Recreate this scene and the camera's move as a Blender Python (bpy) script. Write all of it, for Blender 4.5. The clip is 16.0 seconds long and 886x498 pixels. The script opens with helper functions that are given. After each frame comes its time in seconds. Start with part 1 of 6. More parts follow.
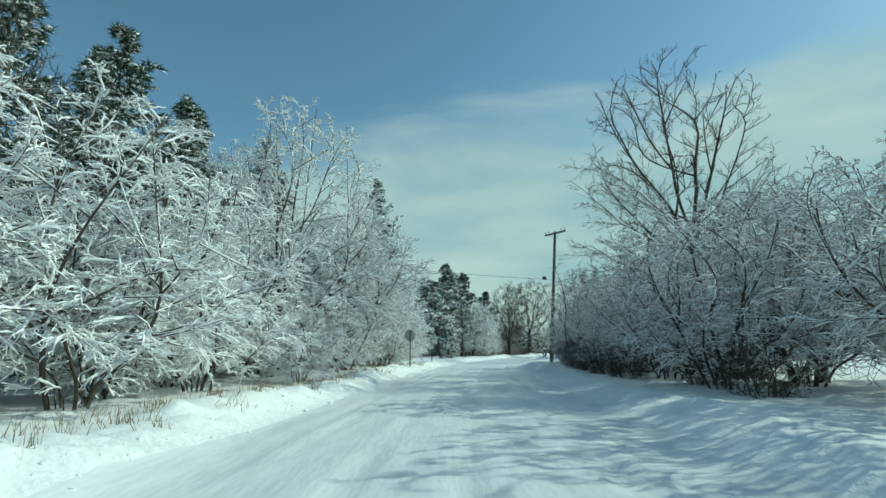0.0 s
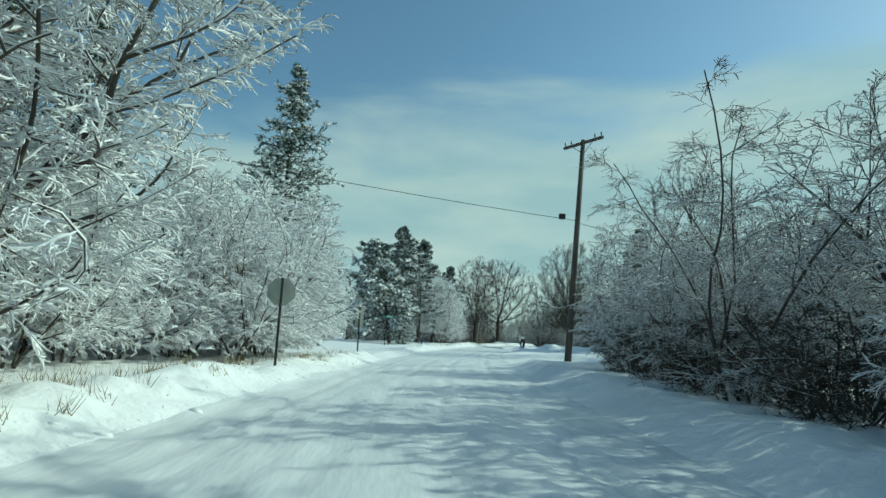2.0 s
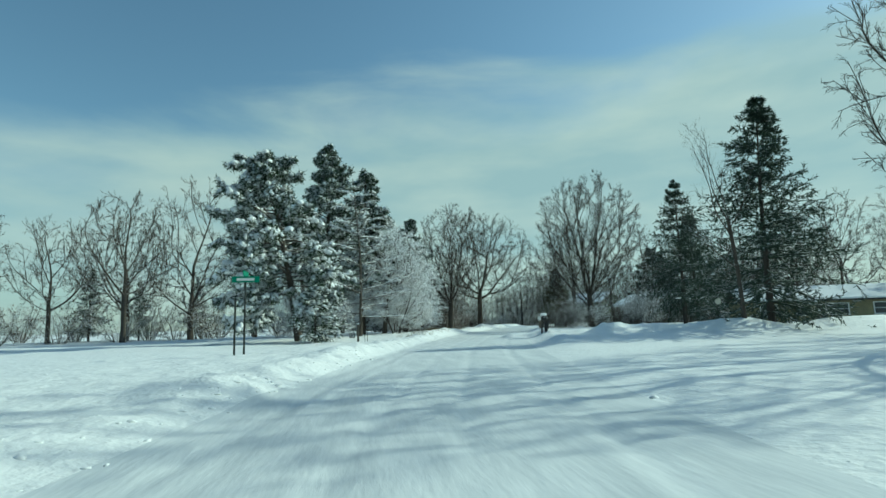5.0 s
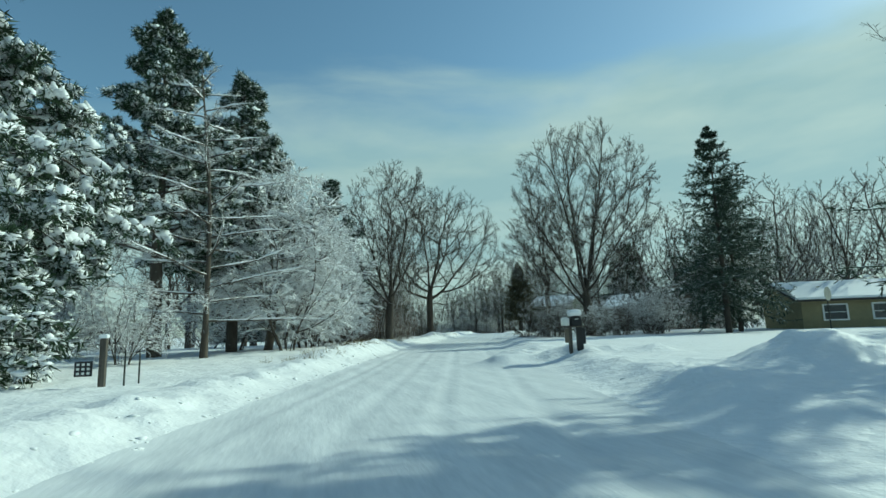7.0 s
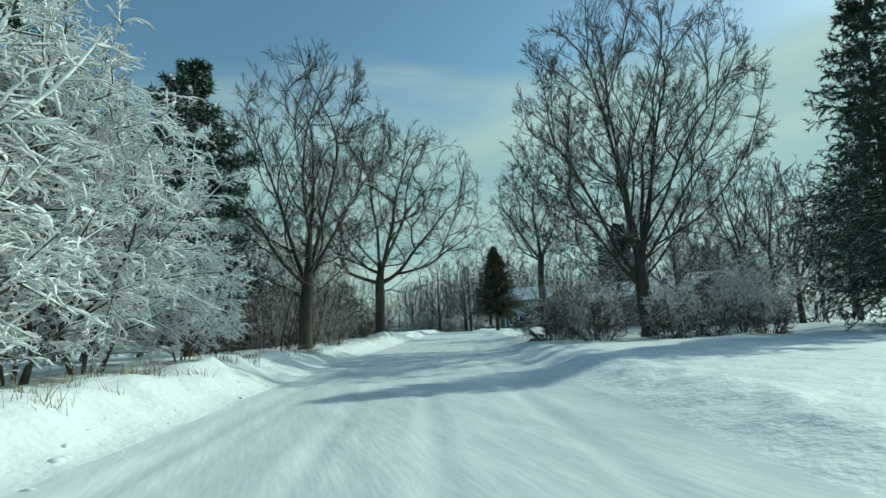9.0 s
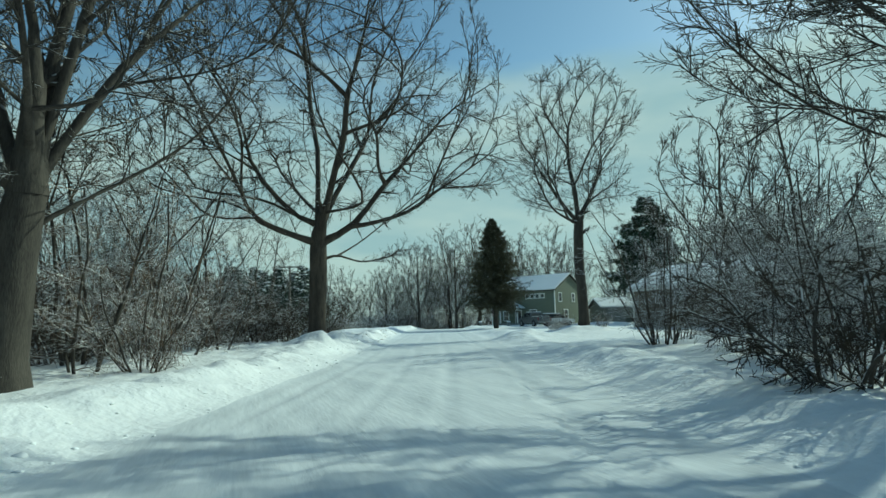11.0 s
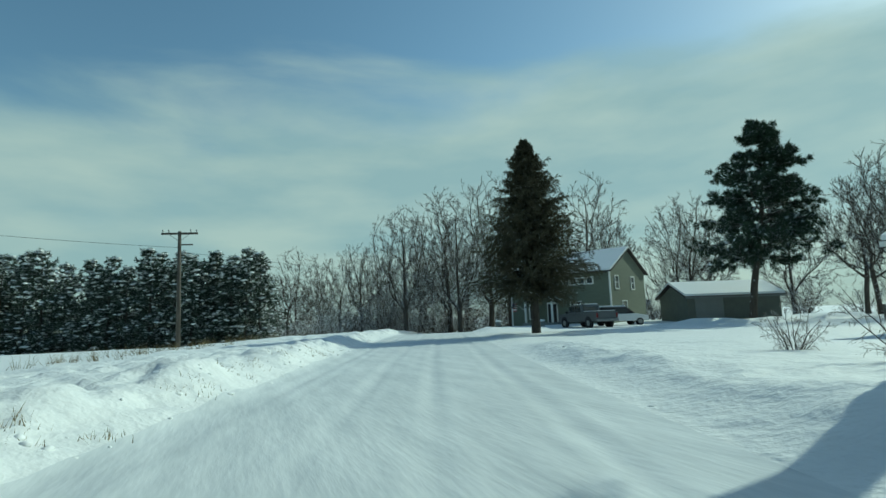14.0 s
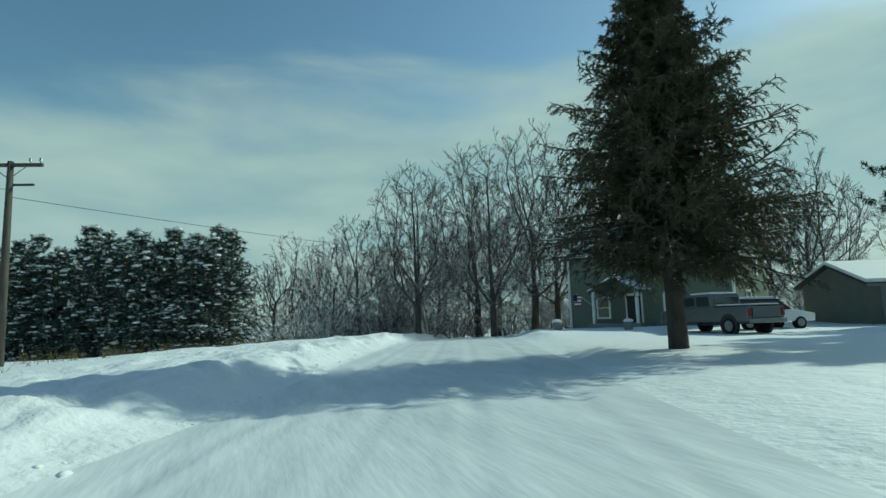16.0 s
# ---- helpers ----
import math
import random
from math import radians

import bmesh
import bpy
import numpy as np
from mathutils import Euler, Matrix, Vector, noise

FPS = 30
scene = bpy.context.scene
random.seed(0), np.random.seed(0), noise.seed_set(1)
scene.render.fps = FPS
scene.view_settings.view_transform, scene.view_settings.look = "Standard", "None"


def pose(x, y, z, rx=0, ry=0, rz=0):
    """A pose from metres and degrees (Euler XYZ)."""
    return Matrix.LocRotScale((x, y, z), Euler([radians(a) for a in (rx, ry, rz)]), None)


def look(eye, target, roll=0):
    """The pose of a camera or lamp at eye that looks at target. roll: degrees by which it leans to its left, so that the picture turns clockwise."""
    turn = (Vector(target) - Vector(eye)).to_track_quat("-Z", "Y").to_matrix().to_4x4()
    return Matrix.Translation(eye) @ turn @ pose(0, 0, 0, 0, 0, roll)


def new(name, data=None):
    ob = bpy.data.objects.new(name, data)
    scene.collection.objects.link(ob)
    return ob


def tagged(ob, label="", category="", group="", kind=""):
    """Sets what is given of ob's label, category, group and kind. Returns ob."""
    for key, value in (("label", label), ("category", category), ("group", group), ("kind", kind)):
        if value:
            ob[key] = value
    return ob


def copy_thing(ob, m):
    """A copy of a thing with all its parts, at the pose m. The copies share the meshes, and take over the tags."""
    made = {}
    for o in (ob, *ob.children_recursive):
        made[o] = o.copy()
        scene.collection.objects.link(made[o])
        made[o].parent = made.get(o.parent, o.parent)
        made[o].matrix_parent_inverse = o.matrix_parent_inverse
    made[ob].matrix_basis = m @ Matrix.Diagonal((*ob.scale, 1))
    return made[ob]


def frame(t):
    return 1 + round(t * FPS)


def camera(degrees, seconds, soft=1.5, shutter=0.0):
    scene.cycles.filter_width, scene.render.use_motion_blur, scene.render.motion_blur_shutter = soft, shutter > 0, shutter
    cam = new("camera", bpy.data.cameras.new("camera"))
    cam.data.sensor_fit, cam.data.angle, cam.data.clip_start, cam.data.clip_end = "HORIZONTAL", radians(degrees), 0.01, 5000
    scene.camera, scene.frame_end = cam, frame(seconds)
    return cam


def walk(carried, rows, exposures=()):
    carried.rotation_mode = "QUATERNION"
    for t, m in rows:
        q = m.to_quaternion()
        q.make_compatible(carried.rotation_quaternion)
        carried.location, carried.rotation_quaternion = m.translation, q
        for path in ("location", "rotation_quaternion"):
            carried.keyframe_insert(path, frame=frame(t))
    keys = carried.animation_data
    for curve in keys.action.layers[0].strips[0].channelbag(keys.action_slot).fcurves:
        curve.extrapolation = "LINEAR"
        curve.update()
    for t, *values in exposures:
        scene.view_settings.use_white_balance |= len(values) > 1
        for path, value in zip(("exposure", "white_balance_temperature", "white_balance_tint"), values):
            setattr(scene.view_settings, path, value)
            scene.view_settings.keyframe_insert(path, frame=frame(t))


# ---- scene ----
cam = camera(80.2, 16.0)
PATH = [
    (0.0, pose(-0.000, -0.000, 1.270, 101.04, 0.31, -0.00)),
    (0.5, pose(0.297, 4.987, 1.270, 101.01, -0.53, -0.54)),
    (1.0, pose(0.581, 9.983, 1.270, 100.58, -1.33, -2.00)),
    (1.5, pose(0.856, 14.984, 1.270, 100.26, -2.17, -3.49)),
    (2.0, pose(1.130, 19.991, 1.270, 99.54, -2.35, -4.43)),
    (2.5, pose(1.424, 25.002, 1.270, 98.71, -1.74, -5.17)),
    (3.0, pose(1.826, 30.033, 1.270, 98.41, -0.67, -5.70)),
    (3.5, pose(2.298, 35.030, 1.270, 98.18, 0.43, -6.00)),
    (6.0, pose(5.965, 60.780, 1.270, 97.94, 1.65, -10.32)),
    (6.5, pose(6.938, 65.667, 1.270, 98.34, 1.72, -12.13)),
    (7.0, pose(7.970, 70.530, 1.270, 98.56, 1.74, -13.72)),
    (7.5, pose(9.065, 75.318, 1.270, 98.65, 1.74, -15.03)),
    (8.0, pose(10.260, 80.049, 1.270, 98.51, 1.87, -16.19)),
    (8.5, pose(11.492, 84.766, 1.270, 98.35, 1.86, -17.31)),
    (9.0, pose(12.739, 89.442, 1.270, 98.17, 2.18, -18.23)),
    (11.5, pose(19.685, 111.663, 1.270, 97.49, 0.93, -21.00)),
    (12.0, pose(21.289, 115.731, 1.270, 97.46, 0.77, -20.96)),
    (12.5, pose(22.891, 119.768, 1.270, 97.47, 0.99, -20.91)),
    (13.0, pose(24.482, 123.826, 1.270, 97.61, 1.59, -20.90)),
    (13.5, pose(26.031, 127.925, 1.270, 97.53, 2.16, -20.88)),
    (14.0, pose(27.463, 132.018, 1.270, 97.44, 1.99, -21.02)),
    (14.5, pose(28.855, 136.087, 1.270, 97.38, 2.02, -21.10)),
    (15.0, pose(30.281, 140.135, 1.270, 97.32, 2.04, -20.98)),
    (15.5, pose(31.735, 144.189, 1.270, 97.33, 1.91, -20.23)),
    (16.0, pose(33.202, 148.247, 1.270, 97.28, 1.76, -18.77)),
]
walk(cam, PATH, ((0.0, 0.0, 5950, -24), (9.0, -0.05, 5950, -24), (12.6, -0.05, 5950, -24), (14.0, -0.21, 5950, -24), (16.0, -0.21, 5950, -24)))

# ---- world, sun, exposure ----
SUN_AZ = Vector((1.0, 0.21))
SUN_EL = 33.0
az = SUN_AZ.normalized()
sun_dir = Vector((az.x * math.cos(radians(SUN_EL)), az.y * math.cos(radians(SUN_EL)), math.sin(radians(SUN_EL))))
sun_data = bpy.data.lights.new("sun", "SUN")
sun_data.energy = 3.1
sun_data.angle = radians(0.6)
sun_data.color = (1.0, 0.95, 0.87)
sun = new("sun", sun_data)
sun.matrix_world = look(sun_dir * 200, (0, 0, 0))

world = bpy.data.worlds.new("winter_sky")
scene.world = world
world.use_nodes = True
wt = world.node_tree
wt.nodes.clear()


def wnode(kind, **values):
    n = wt.nodes.new(kind)
    for k, v in values.items():
        n.inputs[k].default_value = v
    return n


sky = wnode("ShaderNodeTexSky")
sky.sky_type = "NISHITA"
sky.sun_disc = False
sky.sun_elevation = radians(SUN_EL)
sky.sun_rotation = math.atan2(az.x, az.y)
sky.air_density, sky.dust_density, sky.ozone_density = 1.0, 0.6, 1.5
coord = wnode("ShaderNodeTexCoord")
stretch = wnode("ShaderNodeMapping", Scale=(1.5, 1.5, 5.0), Rotation=(0.05, 0.1, 0.4))
wt.links.new(coord.outputs["Generated"], stretch.inputs["Vector"])
cloud = wnode("ShaderNodeTexNoise", Scale=1.3, Detail=7.0, Roughness=0.52, Distortion=0.4)
wt.links.new(stretch.outputs[0], cloud.inputs["Vector"])
split = wnode("ShaderNodeSeparateXYZ")
wt.links.new(coord.outputs["Generated"], split.inputs[0])
low = wnode("ShaderNodeMapRange", **{"From Min": 0.52, "From Max": 0.28, "To Min": -0.34, "To Max": 0.40})
wt.links.new(split.outputs["Z"], low.inputs["Value"])
toward = wnode("ShaderNodeMapRange", **{"From Min": -0.6, "From Max": 0.9, "To Min": -0.25, "To Max": 0.24})
wt.links.new(split.outputs["X"], toward.inputs["Value"])
add1 = wt.nodes.new("ShaderNodeMath")
wt.links.new(cloud.outputs["Fac"], add1.inputs[0])
wt.links.new(low.outputs[0], add1.inputs[1])
add2 = wt.nodes.new("ShaderNodeMath")
wt.links.new(add1.outputs[0], add2.inputs[0])
wt.links.new(toward.outputs[0], add2.inputs[1])
cover = wnode("ShaderNodeMapRange", **{"From Min": 0.36, "From Max": 0.80, "To Min": 0.0, "To Max": 0.9})
cover.interpolation_type = "SMOOTHSTEP"
wt.links.new(add2.outputs[0], cover.inputs["Value"])
bg_sky = wnode("ShaderNodeBackground", Strength=0.125)
wt.links.new(sky.outputs[0], bg_sky.inputs["Color"])
veil = wnode("ShaderNodeTexNoise", Scale=2.6, Detail=5.0, Roughness=0.5)
wt.links.new(stretch.outputs[0], veil.inputs["Vector"])
tone = wt.nodes.new("ShaderNodeValToRGB")
tone.color_ramp.elements[0].position, tone.color_ramp.elements[0].color = 0.36, (0.44, 0.53, 0.59, 1)
tone.color_ramp.elements[1].position, tone.color_ramp.elements[1].color = 0.66, (0.62, 0.655, 0.66, 1)
wt.links.new(veil.outputs["Fac"], tone.inputs[0])
bg_cloud = wnode("ShaderNodeBackground", Strength=0.93)
wt.links.new(tone.outputs[0], bg_cloud.inputs["Color"])
mixw = wt.nodes.new("ShaderNodeMixShader")
wt.links.new(cover.outputs[0], mixw.inputs[0])
wt.links.new(bg_sky.outputs[0], mixw.inputs[1])
wt.links.new(bg_cloud.outputs[0], mixw.inputs[2])
outw = wt.nodes.new("ShaderNodeOutputWorld")
wt.links.new(mixw.outputs[0], outw.inputs["Surface"])


# ---- materials ----
def material(name, color, rough=0.8, metal=0.0, dark=None, scale=8.0, fine=60.0, bump=0.3, bump_d=0.01, snow=None,
             specular=0.3, vary=0.15, stretch_z=1.0, stretch_y=1.0):
    """Two scales of noise on colour and relief; snow=(low, high): the slope, as normal z, over which snow lies."""
    m = bpy.data.materials.new(name)
    m.use_nodes = True
    t = m.node_tree
    b = t.nodes["Principled BSDF"]
    b.inputs["Roughness"].default_value = rough
    b.inputs["Metallic"].default_value = metal
    b.inputs["Specular IOR Level"].default_value = specular
    tc = t.nodes.new("ShaderNodeTexCoord")
    mp = t.nodes.new("ShaderNodeMapping")
    mp.inputs["Scale"].default_value = (1, stretch_y, stretch_z)
    t.links.new(tc.outputs["Object"], mp.inputs["Vector"])
    n1 = t.nodes.new("ShaderNodeTexNoise")
    n1.inputs["Scale"].default_value = scale
    n1.inputs["Detail"].default_value = 4
    t.links.new(mp.outputs[0], n1.inputs["Vector"])
    n2 = t.nodes.new("ShaderNodeTexNoise")
    n2.inputs["Scale"].default_value = fine
    n2.inputs["Detail"].default_value = 3
    t.links.new(mp.outputs[0], n2.inputs["Vector"])
    ramp = t.nodes.new("ShaderNodeValToRGB")
    d = dark or tuple(c * (1 - 2.2 * vary) for c in color)
    ramp.color_ramp.elements[0].color = (*d, 1)
    ramp.color_ramp.elements[0].position = 0.35
    ramp.color_ramp.elements[1].color = (*color, 1)
    ramp.color_ramp.elements[1].position = 0.65
    av = t.nodes.new("ShaderNodeMath")
    av.operation = "MULTIPLY_ADD"
    av.inputs[1].default_value = 0.35
    t.links.new(n2.outputs["Fac"], av.inputs[0])
    half = t.nodes.new("ShaderNodeMath")
    half.operation = "MULTIPLY"
    half.inputs[1].default_value = 0.65
    t.links.new(n1.outputs["Fac"], half.inputs[0])
    t.links.new(half.outputs[0], av.inputs[2])
    t.links.new(av.outputs[0], ramp.inputs[0])
    col = ramp.outputs[0]
    if snow:
        geo = t.nodes.new("ShaderNodeNewGeometry")
        sep = t.nodes.new("ShaderNodeSeparateXYZ")
        t.links.new(geo.outputs["Normal"], sep.inputs[0])
        wob = t.nodes.new("ShaderNodeTexNoise")
        wob.inputs["Scale"].default_value = 4.5
        wob.inputs["Detail"].default_value = 3
        t.links.new(tc.outputs["Object"], wob.inputs["Vector"])
        ws = t.nodes.new("ShaderNodeMapRange")
        ws.inputs["From Min"].default_value, ws.inputs["From Max"].default_value = 0.3, 0.7
        ws.inputs["To Min"].default_value, ws.inputs["To Max"].default_value = -0.45, 0.45
        t.links.new(wob.outputs["Fac"], ws.inputs["Value"])
        ad = t.nodes.new("ShaderNodeMath")
        t.links.new(sep.outputs["Z"], ad.inputs[0])
        t.links.new(ws.outputs[0], ad.inputs[1])
        lie = t.nodes.new("ShaderNodeMapRange")
        lie.inputs["From Min"].default_value, lie.inputs["From Max"].default_value = snow
        t.links.new(ad.outputs[0], lie.inputs["Value"])
        mx = t.nodes.new("ShaderNodeMix")
        mx.data_type = "RGBA"
        t.links.new(lie.outputs[0], mx.inputs["Factor"])
        t.links.new(col, mx.inputs["A"])
        mx.inputs["B"].default_value = (0.86, 0.87, 0.88, 1)
        col = mx.outputs["Result"]
    t.links.new(col, b.inputs["Base Color"])
    if bump:
        bp = t.nodes.new("ShaderNodeBump")
        bp.inputs["Strength"].default_value = bump
        bp.inputs["Distance"].default_value = bump_d
        t.links.new(av.outputs[0], bp.inputs["Height"])
        t.links.new(bp.outputs[0], b.inputs["Normal"])
    return m


SNOW = material("snow_cover", (0.88, 0.885, 0.89), 0.65, scale=2.2, fine=8.0, bump=0.9, bump_d=0.09, vary=0.02)
PACKED = material("packed_snow_road", (0.84, 0.85, 0.86), 0.5, dark=(0.66, 0.68, 0.70), scale=2.2, fine=14.0, bump=0.6, bump_d=0.035, stretch_y=0.16)
PAD = material("fresh_snow", (0.88, 0.89, 0.90), 0.7, scale=6.0, fine=40.0, bump=0.4, bump_d=0.02, vary=0.02)
BARK = material("bare_bark", (0.085, 0.075, 0.062), 0.9, dark=(0.04, 0.035, 0.03), scale=5.0, fine=40.0, bump=0.8, bump_d=0.03, snow=(0.7, 1.0), stretch_z=0.25)
# BARK made paler, so haze over the distant wood is in the colour
WOODBARK = material("hazed_wood_bark", (0.115, 0.10, 0.084), 0.9, dark=(0.055, 0.048, 0.04), scale=5.0, fine=40.0, bump=0.6, bump_d=0.03, snow=(0.45, 0.95), stretch_z=0.25)
OAKBARK = material("oak_bark", (0.10, 0.083, 0.064), 0.9, dark=(0.04, 0.034, 0.028), scale=6.0, fine=30.0, bump=1.0, bump_d=0.04, snow=(1.0, 1.25), stretch_z=0.2)
SNOWBARK = material("snowy_bark", (0.10, 0.085, 0.068), 0.9, dark=(0.06, 0.05, 0.04), scale=5.0, fine=40.0, bump=0.6, bump_d=0.02, snow=(0.35, 0.65), stretch_z=0.3)
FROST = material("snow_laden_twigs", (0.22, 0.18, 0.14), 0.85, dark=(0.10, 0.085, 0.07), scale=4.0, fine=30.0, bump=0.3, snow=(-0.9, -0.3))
# FROST with less snow and darker twigs; the thicket's shaded side is coloured in
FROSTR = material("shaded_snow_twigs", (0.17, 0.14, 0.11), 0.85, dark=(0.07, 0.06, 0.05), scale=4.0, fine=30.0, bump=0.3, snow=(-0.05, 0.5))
BRUSH = material("dry_brush_twigs", (0.20, 0.135, 0.09), 0.9, dark=(0.09, 0.065, 0.045), scale=3.0, fine=30.0, bump=0.3, snow=(0.15, 0.75))
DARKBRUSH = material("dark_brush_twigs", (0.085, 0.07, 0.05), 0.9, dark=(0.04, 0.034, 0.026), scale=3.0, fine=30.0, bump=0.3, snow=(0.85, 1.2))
GREYTWIG = material("grey_twigs", (0.14, 0.118, 0.095), 0.9, dark=(0.06, 0.052, 0.043), scale=3.0, fine=30.0, bump=0.3, snow=(0.3, 0.85))
NEEDLE = material("dark_needles", (0.045, 0.075, 0.04), 0.7, dark=(0.016, 0.03, 0.018), scale=3.0, fine=25.0, bump=0.3, snow=(0.72, 1.0))
NEEDLES = material("snowy_needles", (0.05, 0.085, 0.04), 0.7, dark=(0.02, 0.036, 0.02), scale=3.0, fine=25.0, bump=0.3, snow=(0.25, 0.6))
NEEDLEM = material("lightly_snowed_needles", (0.06, 0.09, 0.058), 0.7, dark=(0.026, 0.042, 0.03), scale=3.0, fine=25.0, bump=0.3, snow=(0.7, 1.15))
CEDAR = material("cedar_foliage", (0.115, 0.105, 0.062), 0.8, dark=(0.05, 0.05, 0.03), scale=2.0, fine=18.0, bump=0.3, snow=(1.0, 1.2))
POLEWOOD = material("weathered_pole", (0.135, 0.12, 0.10), 0.9, dark=(0.06, 0.052, 0.045), scale=9.0, fine=50.0, bump=0.7, stretch_z=0.1)
METAL = material("galvanised_steel", (0.32, 0.33, 0.33), 0.45, 0.8, scale=5.0, fine=60.0, bump=0.1)
POST = material("dark_steel_post", (0.05, 0.055, 0.05), 0.6, 0.5, scale=8.0, fine=60.0, bump=0.2)
SIGNBACK = material("dull_sign_back", (0.42, 0.43, 0.38), 0.5, 0.5, scale=3.0, fine=40.0, bump=0.05)
GREEN = material("green_sign", (0.02, 0.22, 0.13), 0.4, scale=4.0, fine=40.0, bump=0.05, vary=0.05)
WHITE = material("white_paint", (0.78, 0.78, 0.75), 0.5, scale=4.0, fine=50.0, bump=0.1, vary=0.03)
BLACK = material("black_plastic", (0.03, 0.03, 0.032), 0.5, scale=6.0, fine=60.0, bump=0.15)
WIRE = material("black_cable", (0.02, 0.02, 0.02), 0.6, scale=6.0, fine=60.0, bump=0.0)
SIDING = material("olive_siding", (0.165, 0.185, 0.14), 0.8, scale=1.0, fine=9.0, bump=0.4, bump_d=0.02, vary=0.06, stretch_z=6.0)
BROWNWALL = material("brown_board_wall", (0.17, 0.145, 0.115), 0.85, scale=1.5, fine=12.0, bump=0.5, bump_d=0.02, vary=0.08)
TANWALL = material("tan_brick_wall", (0.30, 0.265, 0.15), 0.85, scale=2.0, fine=15.0, bump=0.4, bump_d=0.02, vary=0.1)
GREYWALL = material("grey_wall", (0.23, 0.24, 0.23), 0.85, scale=2.0, fine=15.0, bump=0.4, bump_d=0.02, vary=0.05)
WINGWALL = material("dull_green_grey_wall", (0.15, 0.16, 0.135), 0.85, scale=2.0, fine=15.0, bump=0.4, bump_d=0.02, vary=0.06)
DARKROOF = material("shingle_edge", (0.07, 0.065, 0.06), 0.9, scale=4.0, fine=30.0, bump=0.4)
SILVER = material("silver_car_paint", (0.13, 0.14, 0.15), 0.3, 0.6, scale=1.0, fine=60.0, bump=0.02, specular=0.5, vary=0.04)
CARWHITE = material("white_car_paint", (0.75, 0.76, 0.76), 0.3, 0.0, scale=1.0, fine=60.0, bump=0.02, specular=0.5, vary=0.03)
RUBBER = material("tyre_rubber", (0.02, 0.02, 0.02), 0.85, scale=9.0, fine=60.0, bump=0.3)
GRASS = material("dry_grass", (0.30, 0.24, 0.12), 0.9, dark=(0.14, 0.11, 0.06), scale=3.0, fine=30.0, bump=0.2)


def glass(name):
    m = material(name, (0.03, 0.04, 0.045), 0.08, scale=1.0, fine=6.0, bump=0.0, specular=0.6, vary=0.1)
    return m


GLASS = glass("dark_window_glass")


# ---- mesh helpers ----
def mesh_of(name, chunks, mats, smooth=True):
    """chunks: (vertices, faces of 3 or 4, material index)."""
    vs, counts, loops, mi, base = [], [], [], [], 0
    for V, F, k in chunks:
        V, F = np.asarray(V, np.float32).reshape(-1, 3), np.asarray(F, np.int64)
        if not len(F):
            continue
        vs.append(V)
        counts.append(np.full(len(F), F.shape[1]))
        loops.append((F + base).ravel())
        mi.append(np.full(len(F), k))
        base += len(V)
    V, counts, loops, mi = np.concatenate(vs), np.concatenate(counts), np.concatenate(loops), np.concatenate(mi)
    me = bpy.data.meshes.new(name)
    me.vertices.add(len(V))
    me.vertices.foreach_set("co", V.ravel())
    me.loops.add(len(loops))
    me.loops.foreach_set("vertex_index", loops.astype(np.int32))
    me.polygons.add(len(counts))
    me.polygons.foreach_set("loop_start", np.concatenate(([0], np.cumsum(counts)[:-1])).astype(np.int32))
    me.polygons.foreach_set("material_index", mi.astype(np.int32))
    for m in mats:
        me.materials.append(m)
    me.update(calc_edges=True)
    me.polygons.foreach_set("use_smooth", np.full(len(counts), smooth))
    me.validate()
    return me


def part(name, bm, mat, parent, label="", smooth=False):
    me = bpy.data.meshes.new(name)
    bm.normal_update()
    bm.to_mesh(me)
    bm.free()
    me.materials.append(mat)
    if smooth:
        me.polygons.foreach_set("use_smooth", np.full(len(me.polygons), True))
    ob = new(name, me)
    ob.parent = parent
    if label:
        tagged(ob, label)
    return ob


def mesh_part(name, chunks, mats, parent, label="", smooth=True):
    ob = new(name, mesh_of(name, chunks, mats, smooth))
    ob.parent = parent
    if label:
        tagged(ob, label)
    return ob


def empty(name, m, label, category, group="", kind=""):
    ob = new(name)
    ob.matrix_world = m
    ob.empty_display_size = 0.3
    return tagged(ob, label, category, group, kind)


def box(bm, cx, cy, cz, sx, sy, sz, bevel=0.0, turn=None):
    r = bmesh.ops.create_cube(bm, size=1.0)["verts"]
    bmesh.ops.scale(bm, vec=(sx, sy, sz), verts=r)
    if turn is not None:
        bmesh.ops.transform(bm, matrix=turn, verts=r)
    bmesh.ops.translate(bm, vec=(cx, cy, cz), verts=r)
    if bevel:
        es = list({e for v in r for e in v.link_edges})
        bmesh.ops.bevel(bm, geom=es, offset=bevel, segments=2, affect="EDGES", profile=0.6)
    return r


def boxed(cx, cy, cz, sx, sy, sz, bevel=0.01, turn=None):
    bm = bmesh.new()
    box(bm, cx, cy, cz, sx, sy, sz, bevel, turn)
    return bm


def cyl(bm, a, b, r0, r1, n=10):
    a, b = Vector(a), Vector(b)
    d = b - a
    v = bmesh.ops.create_cone(bm, cap_ends=True, segments=n, radius1=r0, radius2=r1, depth=d.length)["verts"]
    bmesh.ops.transform(bm, matrix=Matrix.Translation((a + b) / 2) @ d.to_track_quat("Z", "Y").to_matrix().to_4x4(), verts=v)
    return v


def rod(a, b, r0, r1=None, n=10):
    bm = bmesh.new()
    cyl(bm, a, b, r0, r0 if r1 is None else r1, n)
    return bm


# ---- ground ----
def road_x(y):
    """x of the camera car's line at y; the road is laid out round it."""
    return np.interp(y, ROAD_Y, ROAD_X)


